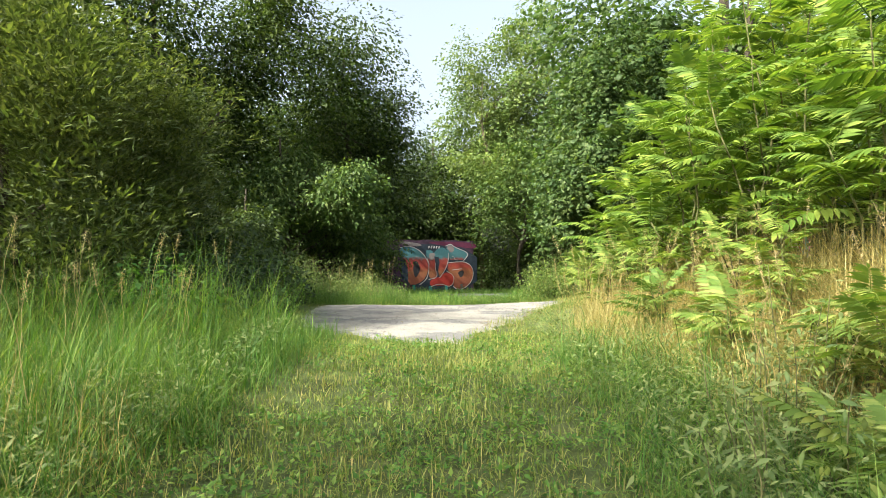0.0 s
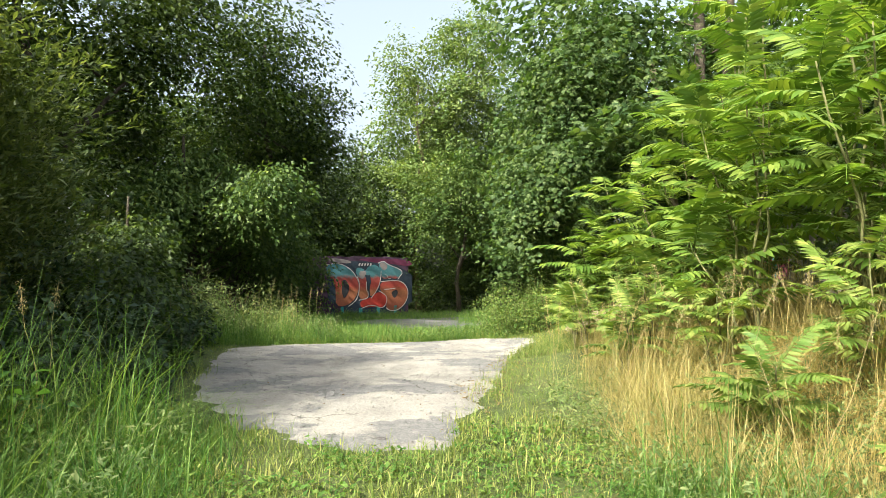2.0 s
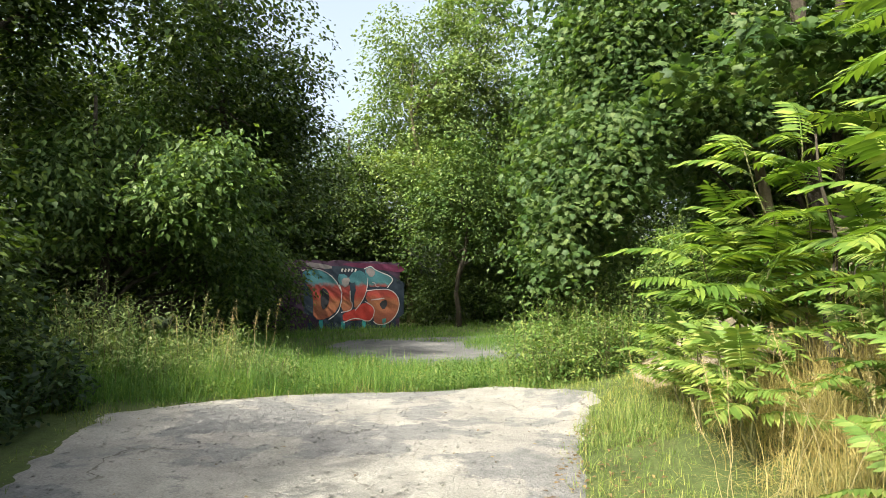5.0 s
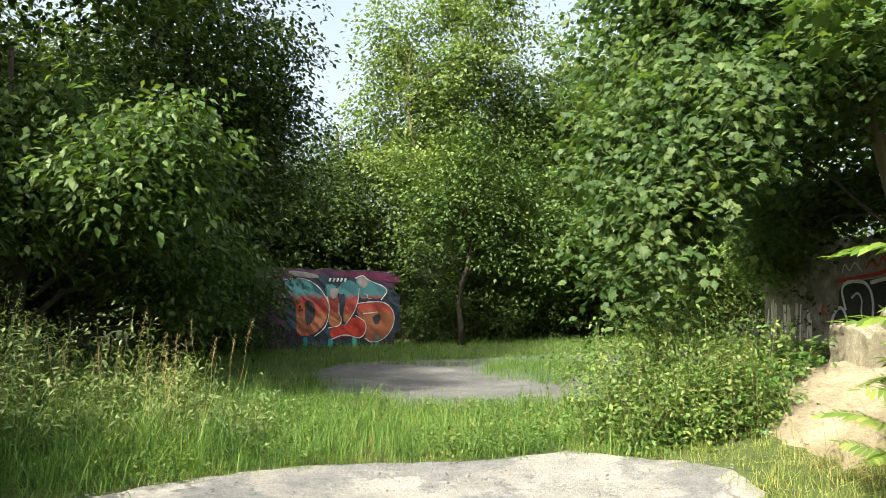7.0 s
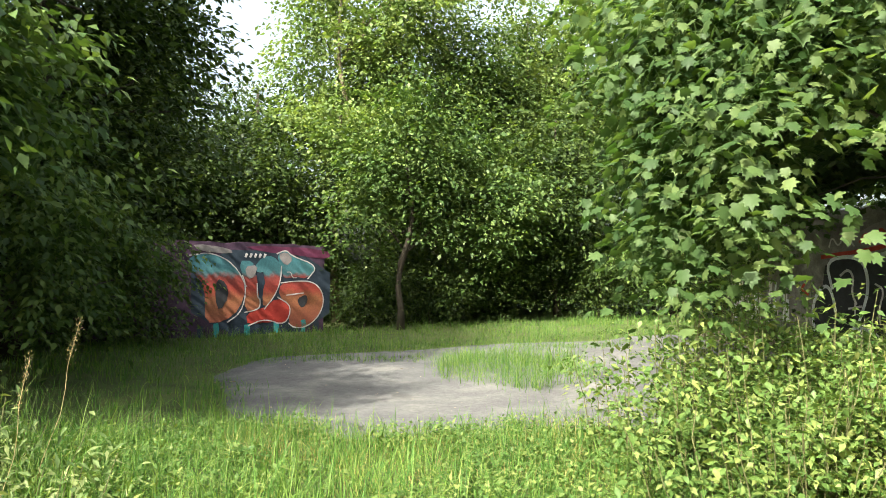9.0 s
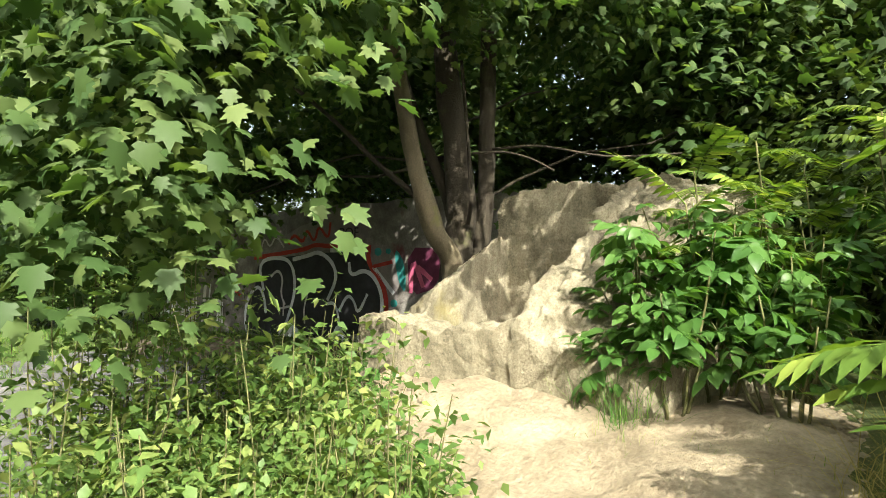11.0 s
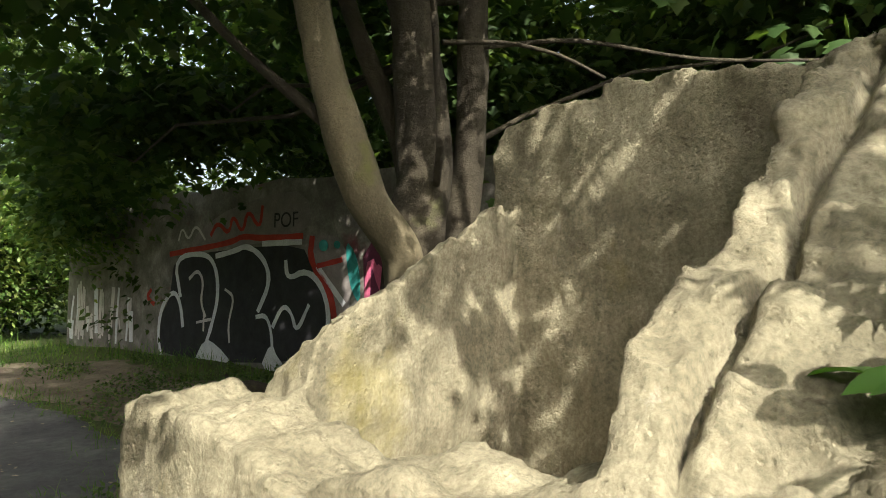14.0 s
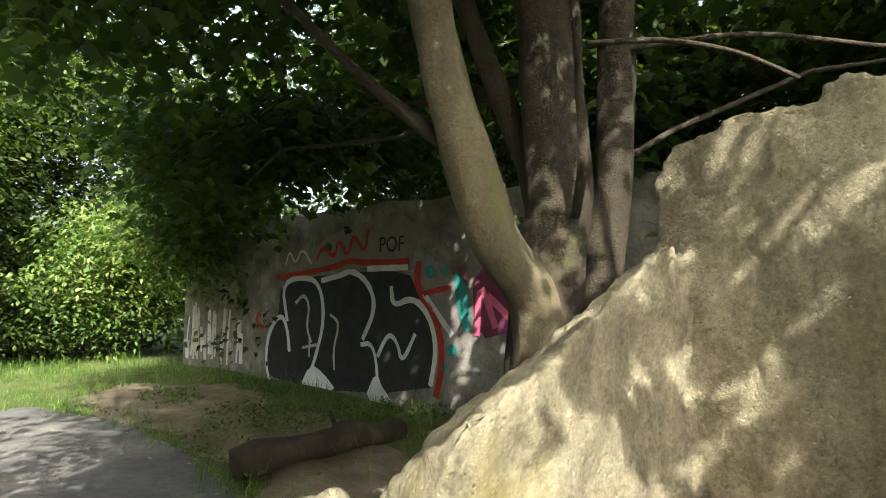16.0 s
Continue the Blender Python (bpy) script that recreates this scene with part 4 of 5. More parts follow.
for k, (x, y, a, s) in enumerate([(4.6, 29.4, 20, 0.8), (2.6, 29.2, 70, 0.75), (6.9, 29.6, 130, 0.85), (4.6, 31.0, 20, 1), (7.4, 31.2, 130, 1.1), (9.6, 28.4, 40, 0.8), (10.3, 32.0, 60, 1.1), (-1.8, 31.6, 80, 1), (-5.4, 29.0, 10, 1.1), (-8.0, 25.8, 110, 1.1), (-7.6, 22.4, 50, 1), (-9.0, 17.0, 90, 1.1), (-8.8, 12.5, 0, 1.1), (-8.2, 6.0, 40, 1.1), (-8.5, -0.5, 80, 1.2), (13.6, 25.2, 90, 1.1), (13.2, 16.5, 70, 1.2), (12.5, 22.5, 80, 1.0), (10.8, 13.4, 20, 1.0), (8.8, 12.4, 30, 0.95), (7.8, 10.8, 0, 1.1), (8.4, 7.6, 80, 1.2), (7.8, 4.6, 130, 1.2), (13.4, 10.0, 60, 1.2), (0.2, 34.5, 0, 1.3), (8.9, 34.0, 70, 1.3), (-13.0, 24.0, 90, 1.3), (12.6, 30.0, 0, 1.2)]):
    copy_thing(bush, pose(x, y, gz(x, y) - 0.05, 0, 0, a) @ Matrix.Diagonal((s, s, s, 1)))
pine = tree("pine_sapling", 3.5, 10.6, 2.3, 0.03, [(3.5, 10.6, 1.1, 0.65, 0.65, 1.1, 7000)], NEEDLE, 0.12, LEAF_PINE, BARK, "small blue-green pine among the sumac", clump=40, spread=0.06, droop=-0.5, seed=71)


# ---- sumac ----
def frond_mesh(name, material, pairs=11, droop=0.5, seed=1, width=0.20):
    """One feather-shaped leaf, a metre long, along y."""
    r = np.random.default_rng(seed)
    vv, ff = [], []
    def along(t):
        return np.array((0, t * (1 - 0.12 * droop * t), 0.12 * math.sin(t * 2.2) - droop * 0.45 * t * t))
    for i in range(9):
        p = along(i / 8)
        w = 0.010 * (1 - 0.7 * i / 8)
        vv += [p + (-w, 0, 0), p + (w, 0, 0), p + (0, 0, -w * 1.4)]
    for i in range(8):
        for k in range(3):
            a, b = i * 3 + k, i * 3 + (k + 1) % 3
            ff.append((a, b, b + 3, a + 3))
    leaf_v = np.asarray(LEAFLET[0], float) * (0.92, 1, 1)
    for i in range(pairs + 1):
        t = 0.14 + 0.86 * i / pairs
        size = width * (0.55 + 0.75 * math.sin(math.pi * min(1, 0.18 + 0.72 * t))) * (0.85 + 0.3 * r.random())
        for side in ((-1, 1) if i < pairs else (0,)):
            yaw = -side * (radians(80) - 0.45 * t) + r.normal() * 0.05
            m = rotations(1, np.array([yaw]), np.array([-0.28 + r.normal() * 0.07]), np.array([r.normal() * 0.12]), np.array([size]))[0]
            at = len(vv)
            vv += list(leaf_v @ m.T + along(min(t, 1)))
            ff += [tuple(at + q for q in f3) for f3 in LEAFLET[1]]
    me = bpy.data.meshes.new(name)
    me.from_pydata([tuple(p) for p in vv], [], ff)
    me.materials.append(material)
    me.polygons.foreach_set("use_smooth", np.ones(len(me.polygons), bool))
    return me


FRONDS = {m.name: [frond_mesh("frond", m, 13 + k % 3, 0.25 + 0.2 * k, 60 + k) for k in range(4)] for m in (LEAF_SUMAC, LEAF_FRESH, LEAF_MID)}


def sumac(x, y, height, label, material, heads=3, per_head=11, length=0.55, seed=1, lean=(0, 0), spread=0.4, low=0.45, name="sumac_shrub", bare=0.38):
    r = random.Random(seed)
    top = tagged(new(name), label, "shrub")
    top.location = (x, y, gz(x, y))
    for h in range(heads):
        w = 2 * math.pi * h / heads + r.uniform(-.5, .5)
        hh = height * (1 if h == 0 else r.uniform(low, 0.95))
        e = (lean[0] * hh + math.cos(w) * spread * (h > 0), lean[1] * hh + math.sin(w) * spread * (h > 0), hh)
        pts = bent((0, 0, -0.05), e, 0, 6, 0.05)
        vv, ff = tube(pts, [0.013 * (1 - 0.6 * i / 6) * (0.7 + height * 0.2) for i in range(7)], 6)
        mesh_object("stem", vv, ff, STALK, top, smooth=True)
        for k in range(per_head):
            t = 1 - (1 - bare) * (k / per_head) ** 1.2
            base = Vector(pts[int(t * 6)]).lerp(Vector(pts[min(6, int(t * 6) + 1)]), t * 6 - int(t * 6))
            fr = new("frond", FRONDS[material.name][r.randrange(4)])
            fr.parent = top
            s = length * r.uniform(0.75, 1.2)
            fr.matrix_basis = pose(base.x, base.y, base.z, r.uniform(0, 38) * (1.5 if k < 3 else 0.8), r.uniform(-16, 16), k * 137.5 + r.uniform(-25, 25)) @ Matrix.Diagonal((s, s, s, 1))
    return top


for i, (sx, sy, sh) in enumerate([(3.3, 6.5, 2.4), (3.05, 7.6, 2.5), (4.0, 7.4, 3.3), (3.8, 8.7, 3.6), (3.3, 9.2, 2.3), (4.7, 6.2, 3.2), (3.7, 5.3, 2.3), (5.0, 8.2, 4.2), (4.4, 9.9, 3.6), (5.6, 7.0, 4.4), (4.8, 4.4, 3.0), (5.7, 9.6, 4.4), (3.6, 11.0, 2.0), (3.15, 11.3, 1.5), (5.2, 11.0, 3.4)]):
    tagged(sumac(sx, sy, sh, "tall green sumac with feathered leaves", LEAF_SUMAC, 4, 14, 0.68, 100 + i, (-0.06, -0.03), 0.5, 0.35), group="sumac thicket on the bank")
for i, (sx, sy, sh) in enumerate([(2.35, 9.9, 0.8), (2.2, 8.4, 0.7), (2.5, 10.8, 0.85), (2.7, 9.3, 1.1), (2.1, 6.0, 0.5), (2.5, 7.3, 0.75), (2.8, 11.6, 0.7), (2.1, 4.6, 0.45), (2.8, 5.2, 0.8), (2.5, 3.6, 0.5), (1.75, 2.35, 0.3), (2.2, 3.2, 0.6), (2.9, 6.2, 0.9), (2.6, 8.6, 0.9)]):
    tagged(sumac(sx, sy, sh, "young yellow-green sumac shoot in dry grass", LEAF_FRESH, 3, 9, 0.40, 140 + i, (-0.05, -0.05), 0.2, 0.5), group="young sumac shoots")


# ---- grass ----
def blade(h=1.0, w=0.5, bend=0.4):
    v, f = [], []
    for i in range(4):
        t = i / 4
        c = (0, bend * t * t, h * t * (1 - 0.25 * bend * t))
        ww = w * (1 - 0.6 * t)
        v += [(-ww, c[1], c[2]), (ww, c[1], c[2])]
    v.append((0, bend, h * (1 - 0.25 * bend)))
    return v, [(0, 1, 3, 2), (2, 3, 5, 4), (4, 5, 7, 6), (6, 7, 8)]


def grass(name, box, n, height, material, label, width=0.004, bend=0.45, keep=None, vary=0.45, tuft=10, spread=0.06, seed=1, flat=0.0):
    r = np.random.default_rng(seed)
    x0, y0, x1, y1 = box
    k = n // tuft
    cx, cy = r.uniform(x0, x1, k), r.uniform(y0, y1, k)
    if keep is not None:
        ok = keep(cx, cy)
        cx, cy = cx[ok], cy[ok]
        k = len(cx)
    x = np.repeat(cx, tuft) + r.normal(size=k * tuft) * spread
    y = np.repeat(cy, tuft) + r.normal(size=k * tuft) * spread
    m = len(x)
    clump_h = np.repeat(r.uniform(1 - vary, 1 + vary, k) * (1 + 0.45 * grain2(cx, cy, 0.9, seed)), tuft)
    h = height * clump_h * r.uniform(0.5, 1.2, m)
    lean = r.normal(size=m) * (0.42 + flat) + np.repeat(r.normal(size=k) * 0.15, tuft)
    mats = rotations(m, r.uniform(0, 2 * np.pi, m), lean, np.zeros(m), np.stack([np.full(m, width) * r.uniform(0.6, 1.4, m), h, h], 1))
    ob = many(name, *blade(bend=bend), mats, np.stack([x, y, ground_z(x, y) - 0.01], 1), material)
    return tagged(ob, label, "grass", kind="stuff")


def off(*polys, margin=0.0):
    return lambda X, Y: np.all([inside(p, X, Y) + 0.14 * ripple(X, Y, 1.0) > margin for p in polys], 0)


def both(*tests):
    return lambda X, Y: np.all([t(X, Y) for t in tests], 0)


CLEAR = off(SLAB_A, SLAB_B, SANDY)
PATH_X = lambda Y: np.interp(Y, [-2, 0, 3, 6.5], [-0.2, -0.25, -0.3, -0.3])
grass("grass", (-2.2, 0.6, 2.2, 7.4), 70000, 0.06, GRASS_CUT, "short trodden grass with dry clippings", 0.008, 1.2, both(CLEAR, lambda X, Y: np.abs(X - PATH_X(Y)) < 1.6), 0.4, 12, 0.06, 201, 0.75)
grass("dry_grass", (-2.0, 0.6, 2.0, 7.2), 9000, 0.11, GRASS_STRAW, "dry clippings lying in the grass path", 0.003, 0.6, both(CLEAR, lambda X, Y: (np.abs(X - PATH_X(Y)) < 1.4) & (grain2(X, Y, 0.8, 5) > -0.1)), 0.4, 10, 0.07, 211, 1.0)
grass("grass", (-4.8, 3.0, -1.6, 7.4), 16000, 0.46, GRASS_GREEN, "tall green grass before the scrub", 0.006, 1.0, both(CLEAR, lambda X, Y: X < PATH_X(Y) - 1.5 + 0.4 * ripple(X, Y, 0.7)), 0.7, 16, 0.09, 220, 0.1)
grass("grass", (-4.8, 0.4, -1.0, 7.4), 40000, 0.25, GRASS_GREEN, "long green grass on the path verge", 0.006, 1.3, both(CLEAR, lambda X, Y: X < PATH_X(Y) - 0.95 + 0.35 * ripple(X, Y, 0.7)), 0.5, 14, 0.08, 202, 0.1)
grass("dry_grass", (-4.6, 1.0, -1.2, 7.0), 6000, 0.42, GRASS_STRAW, "dry blades among the long verge grass", 0.003, 0.6, both(CLEAR, lambda X, Y: (X < PATH_X(Y) - 1.0) & (grain2(X, Y, 0.7, 9) > 0)), 0.5, 10, 0.1, 212, 0.1)
grass("grass", (0.7, 0.4, 3.2, 7.6), 26000, 0.27, GRASS_GREEN, "long soft green grass on the path verge", 0.006, 1.3, both(CLEAR, lambda X, Y: (X > PATH_X(Y) + 1.15 + 0.35 * ripple(X, Y, 0.7)) & (X < 2.9 - 0.24 * Y) & (Y < 5.6 + 0.4 * ripple(X, Y, 0.6))), 0.5, 14, 0.08, 203, 0.1)
grass("dry_grass", (0.9, 2.0, 4.2, 12.8), 80000, 0.27, GRASS_STRAW, "dry straw-coloured grass on the bank", 0.004, 2.1, both(CLEAR, lambda X, Y: X > np.interp(Y, [2, 4, 6, 8, 12], [2.3, 1.75, 1.3, 1.75, 2.9]) + 0.25 * ripple(X, Y, 0.8)), 0.6, 14, 0.09, 204, 0.25)
grass("grass", (0.6, 6.6, 3.4, 12.4), 11000, 0.09, GRASS_CUT, "thin yellowing grass along the slab edge", 0.004, 0.8, CLEAR, 0.5, 12, 0.07, 213, 0.4)
grass("grass", (-5.5, 13.2, 2.9, 17.2), 60000, 0.13, GRASS_GREEN, "green grass strip between the slabs", 0.007, 1.2, both(CLEAR, lambda X, Y: (X < 2.2) | (Y > 14.8)), 0.9, 10, 0.08, 205, 0.35)
grass("grass", (-5.0, 13.8, -0.6, 16.8), 12000, 0.36, GRASS_GREEN, "taller grass at the shaded end of the strip", 0.006, 1.0, both(CLEAR, lambda X, Y: X < -1.2 + 0.8 * ripple(X, Y, 0.6)), 0.5, 14, 0.08, 217, 0.2)
grass("dry_grass", (-0.5, 13.8, 2.6, 17.0), 8000, 0.13, GRASS_STRAW, "trodden dry grass between the slabs", 0.0035, 0.8, both(CLEAR, lambda X, Y: grain2(X, Y, 0.9, 8) > -0.1), 0.6, 12, 0.08, 214, 1.1)
grass("grass", (-6, 16.8, 11.5, 29), 44000, 0.17, GRASS_GREEN, "short grass round the asphalt patch", 0.008, 0.7, both(CLEAR, lambda X, Y: (inside(DIRT, X, Y) > -0.1) | (grain2(X, Y, 1.2, 12) > 0.35)), 0.5, 12, 0.14, 206, 0.2)
grass("grass", (2.2, 17.6, 4.5, 21.8), 8000, 0.32, GRASS_GREEN, "grass island in the asphalt", 0.006, 0.6, lambda X, Y: np.hypot((X - 3.3) / 0.95, (Y - 19.6) / 1.7) + 0.3 * ripple(X, Y, 1.0) < 1, 0.5, 12, 0.1, 207, 0.1)
grass("grass", (-0.6, 20.8, 6.5, 22.2), 5000, 0.16, GRASS_GREEN, "grass growing along a joint in the asphalt", 0.007, 0.6, lambda X, Y: np.abs(Y - 21.5 - 0.15 * grain2(X, Y, 0.7, 3)) < 0.35 + 0.2 * ripple(X, Y, 1.2), 0.5, 10, 0.1, 215, 0.2)
def rim(poly, width, seed):
    return lambda X, Y: np.abs(inside(poly, X, Y) + 0.24 * ripple(X, Y, 1.0) - 0.05) < width * (1 + 0.8 * grain2(X, Y, 1.3, seed))


grass("grass", (-3.2, 6.0, 3.4, 14.6), 42000, 0.085, GRASS_CUT, "low grass creeping over the slab edge", 0.005, 1.1, rim(SLAB_A, 0.16, 21), 0.5, 12, 0.05, 218, 0.5)
grass("grass", (-1.6, 15.4, 9.2, 23.4), 50000, 0.1, GRASS_GREEN, "low grass creeping over the asphalt edge", 0.007, 1.0, rim(SLAB_B, 0.25, 22), 0.5, 12, 0.09, 219, 0.4)
grass("grass", (-7, 12.6, -2.0, 16), 12000, 0.36, GRASS_GREEN, "long grass under the thicket", 0.005, 0.7, CLEAR, 0.5, 14, 0.1, 208, 0.1)
grass("grass", (0.8, 10.8, 3.4, 13.8), 16000, 0.09, GRASS_CUT, "short trodden grass between slab and sand", 0.006, 1.1, CLEAR, 0.6, 12, 0.07, 221, 0.5)
grass("grass", (2.4, 11.8, 6.0, 14.2), 6000, 0.09, GRASS_CUT, "sparse grass on the sand", 0.004, 0.8, lambda X, Y: grain2(X, Y, 1.6, 4) > 0.15, 0.5, 12, 0.08, 216, 0.5)


def low_leaves(box, n, size, height, material, label, keep, seed, shape=OVATE):
    """Small leaves of clover, plantain and the like close over the ground, in patches."""
    r = np.random.default_rng(seed)
    x0, y0, x1, y1 = box
    k = n // 14
    cx, cy = r.uniform(x0, x1, k), r.uniform(y0, y1, k)
    ok = keep(cx, cy) & (grain2(cx, cy, 1.1, seed) + 0.5 * grain2(cx, cy, 3.3, seed) > -0.25)
    x = np.repeat(cx[ok], 14) + r.normal(size=ok.sum() * 14) * 0.055
    y = np.repeat(cy[ok], 14) + r.normal(size=ok.sum() * 14) * 0.055
    m = len(x)
    mats = rotations(m, r.uniform(0, 6.28, m), 0.15 + r.normal(size=m) * 0.45, r.normal(size=m) * 0.4, size * r.uniform(0.5, 1.4, m))
    z = ground_z(x, y) + height * r.uniform(0.2, 1.0, m)
    return tagged(many("low_weeds", *shape, mats, np.stack([x, y, z], 1), material), label, "weeds", kind="stuff")


low_leaves((-2.4, 0.8, 2.0, 7.0), 26000, 0.035, 0.06, GRASS_GREEN, "clover and plantain leaves in the cut grass", CLEAR, 231)
low_leaves((-4.6, 1.0, -1.4, 7.2), 22000, 0.05, 0.28, LEAF_MUGWORT, "leafy weeds in the long verge grass", CLEAR, 232, NARROW)
low_leaves((-4.5, 13.5, 2.6, 17.0), 36000, 0.04, 0.16, LEAF_NETTLE, "low leafy weeds in the grass strip", CLEAR, 233)
low_leaves((1.0, 1.4, 3.6, 8.0), 22000, 0.045, 0.26, LEAF_MUGWORT, "faded leafy weeds among the bank grass", CLEAR, 234, NARROW)
low_leaves((5.4, 16.0, 10.4, 23.5), 20000, 0.05, 0.12, LEAF_MID, "low weeds before the far wall", both(CLEAR, lambda X, Y: (inside(DIRT, X, Y) > -0.1) | (grain2(X, Y, 1.2, 12) > 0.2)), 235)


# ---- herbs in front ----
def herb(name, x, y, rx, ry, height, leaves, size, material, label, seed=1, stems=14, shape=OVATE, category="weeds"):
    r = random.Random(seed)
    top = tagged(new(name), label, category)
    z = gz(x, y)
    top.location = (x, y, z)
    nr = np.random.default_rng(seed)
    P = []
    for k in range(stems):
        a, q = r.uniform(0, 6.28), math.sqrt(r.random())
        bx, by = math.cos(a) * q * rx, math.sin(a) * q * ry
        hh = height * r.uniform(0.4, 1.35) * (1.1 - 0.4 * q)
        b0 = gz(x + bx, y + by) - z
        pts = bent((bx, by, b0 - 0.05), (bx * 1.25 + r.uniform(-.1, .1), by * 1.25 + r.uniform(-.1, .1), b0 + hh), 0, 5, 0.05)
        vv, ff = tube(pts, [0.005 * (1 - 0.6 * i / 5) for i in range(6)], 5)
        mesh_object("stem", vv, ff, STALK, top)
        m = leaves // stems
        t = nr.uniform(0.12, 1.0, m)
        P.append(np.array([pts[min(4, int(s * 5))].lerp(pts[min(5, int(s * 5) + 1)], s * 5 - int(s * 5)) for s in t]) + nr.normal(size=(m, 3)) * (0.085, 0.085, 0.05))
    P = np.concatenate(P)
    n = len(P)
    m = rotations(n, nr.uniform(0, 6.28, n), -0.25 + nr.normal(size=n) * 0.4, nr.normal(size=n) * 0.4, size * nr.uniform(0.5, 1.3, n))
    tagged(many("foliage", *shape, m, P, material, top), kind="stuff")
    return top


for i, (hx, hy, rx, ry, hh, nl) in enumerate([(2.35, 14.0, 0.5, 0.5, 0.75, 2600), (2.5, 14.9, 0.6, 0.6, 1.0, 3000), (3.1, 14.3, 0.5, 0.5, 0.9, 2600), (3.3, 15.2, 0.6, 0.5, 1.1, 2400), (2.95, 13.75, 0.4, 0.3, 0.65, 1400), (2.5, 13.75, 0.35, 0.25, 0.5, 1000), (3.25, 13.9, 0.25, 0.2, 0.4, 500)]):
    tagged(herb("nettle_clump", hx, hy, rx, ry, hh, int(nl * 1.7), 0.056, LEAF_NETTLE, "yellow-green nettles and weeds beside the sand", 301 + i, 40), group="nettles beside the sand")
for i, (hx, hy, rx, ry, hh, nl) in enumerate([(-2.3, 14.6, 0.6, 0.5, 0.7, 2800), (-3.4, 15.0, 0.7, 0.6, 0.95, 3600), (-2.9, 15.9, 0.6, 0.5, 1.0, 2800), (-4.2, 14.0, 0.6, 0.5, 0.95, 3000), (-3.1, 14.2, 0.6, 0.4, 0.7, 2800), (-4.7, 14.9, 0.6, 0.5, 1.0, 3000), (-1.75, 15.1, 0.5, 0.4, 0.6, 2200), (-1.25, 14.5, 0.35, 0.35, 0.45, 1400), (-3.9, 15.8, 0.6, 0.5, 1.1, 2800), (-5.3, 14.2, 0.6, 0.6, 1.1, 2600), (-2.1, 15.8, 0.5, 0.4, 0.7, 2200)]):
    tagged(herb("mugwort_clump", hx, hy, rx, ry, hh, int(nl * 0.85), 0.075, LEAF_MUGWORT, "grey-green mugwort with pale seed heads in grass", 311 + i, 30, NARROW), group="mugwort in the grass strip")
for i, (hx, hy, rx, ry, hh, nl) in enumerate([(-2.75, 8.2, 0.6, 0.7, 0.8, 3600), (-2.85, 9.6, 0.5, 0.8, 0.85, 3600), (-2.9, 7.1, 0.6, 0.6, 0.7, 2600), (-3.1, 11.2, 0.5, 0.8, 0.8, 3200), (-3.3, 12.6, 0.5, 0.6, 0.8, 2400), (-3.6, 8.8, 0.6, 0.9, 1.2, 3000), (-3.8, 10.8, 0.6, 0.9, 1.2, 3000)]):
    tagged(herb("bramble_clump", hx, hy, rx, ry, hh, nl, 0.085, LEAF_BRAMBLE, "dark green brambles hanging over the slab edge", 351 + i, 22), group="brambles along the slab")
for i, (hx, hy, hh) in enumerate([(4.0, 14.65, 0.5), (4.3, 15.05, 0.5), (3.7, 14.75, 0.6), (4.6, 15.55, 0.55), (4.95, 15.75, 0.5), (4.05, 15.5, 0.7)]):
    tagged(herb("ground_elder_clump", hx, hy, 0.3, 0.28, hh, 620, 0.085, LEAF_MID, "green leafy weeds at the foot of the ruin", 361 + i, 16), group="weeds at the foot of the ruin")
herb("bramble_clump", -2.6, 6.0, 0.5, 0.4, 0.75, 900, 0.10, LEAF_BROAD, "green broad-leaved bramble above long grass", 331, 14)
for i, (hx, hy, hh) in enumerate([(1.55, 2.7, 0.6), (1.3, 2.2, 0.42), (1.75, 3.4, 0.7), (1.5, 1.8, 0.4)]):
    tagged(herb("thistle_clump", hx, hy, 0.3, 0.3, hh, 800, 0.065, LEAF_MUGWORT, "faded grey-green thistles in the long grass", 332 + i, 14, NARROW), group="thistles in the long grass")
for i, (hx, hy) in enumerate([(2.75, 13.75), (3.3, 13.95), (4.35, 14.9), (4.75, 15.3), (3.9, 15.2)]):
    tagged(herb("ivy_clump", hx, hy, 0.35, 0.3, 0.42, 420, 0.09, LEAF_BROAD, "low broad-leaved weeds at the sand edge", 341 + i, 10), group="low weeds at the sand edge")


def seed_stalk(x, y, height, label, seed, head=0.16, lean=0.25):
    r = random.Random(seed)
    nr = np.random.default_rng(seed)
    top = tagged(new("seed_stalk"), label, "grass stalk")
    top.location = (x, y, gz(x, y))
    a = r.uniform(0, 6.28)
    pts = bent((0, 0, -0.02), (math.cos(a) * lean * height, math.sin(a) * lean * height, height), 0, 8, 0.05)
    vv, ff = tube(pts, [0.0022 * (1 - 0.5 * i / 8) for i in range(9)], 4)
    mesh_object("stalk", vv, ff, SEED, top)
    n = 90
    t = nr.uniform(1 - head / height, 1, n)
    P = np.array([pts[min(7, int(q * 8))].lerp(pts[min(8, int(q * 8) + 1)], q * 8 - int(q * 8)) for q in t]) + nr.normal(size=(n, 3)) * (0.012, 0.012, 0.012)
    m = rotations(n, nr.uniform(0, 6.28, n), 0.9 + nr.normal(size=n) * 0.4, nr.normal(size=n), nr.uniform(0.009, 0.018, n))
    tagged(many("seed_head", *NARROW, m, P, SEED, top), kind="stuff")
    return top


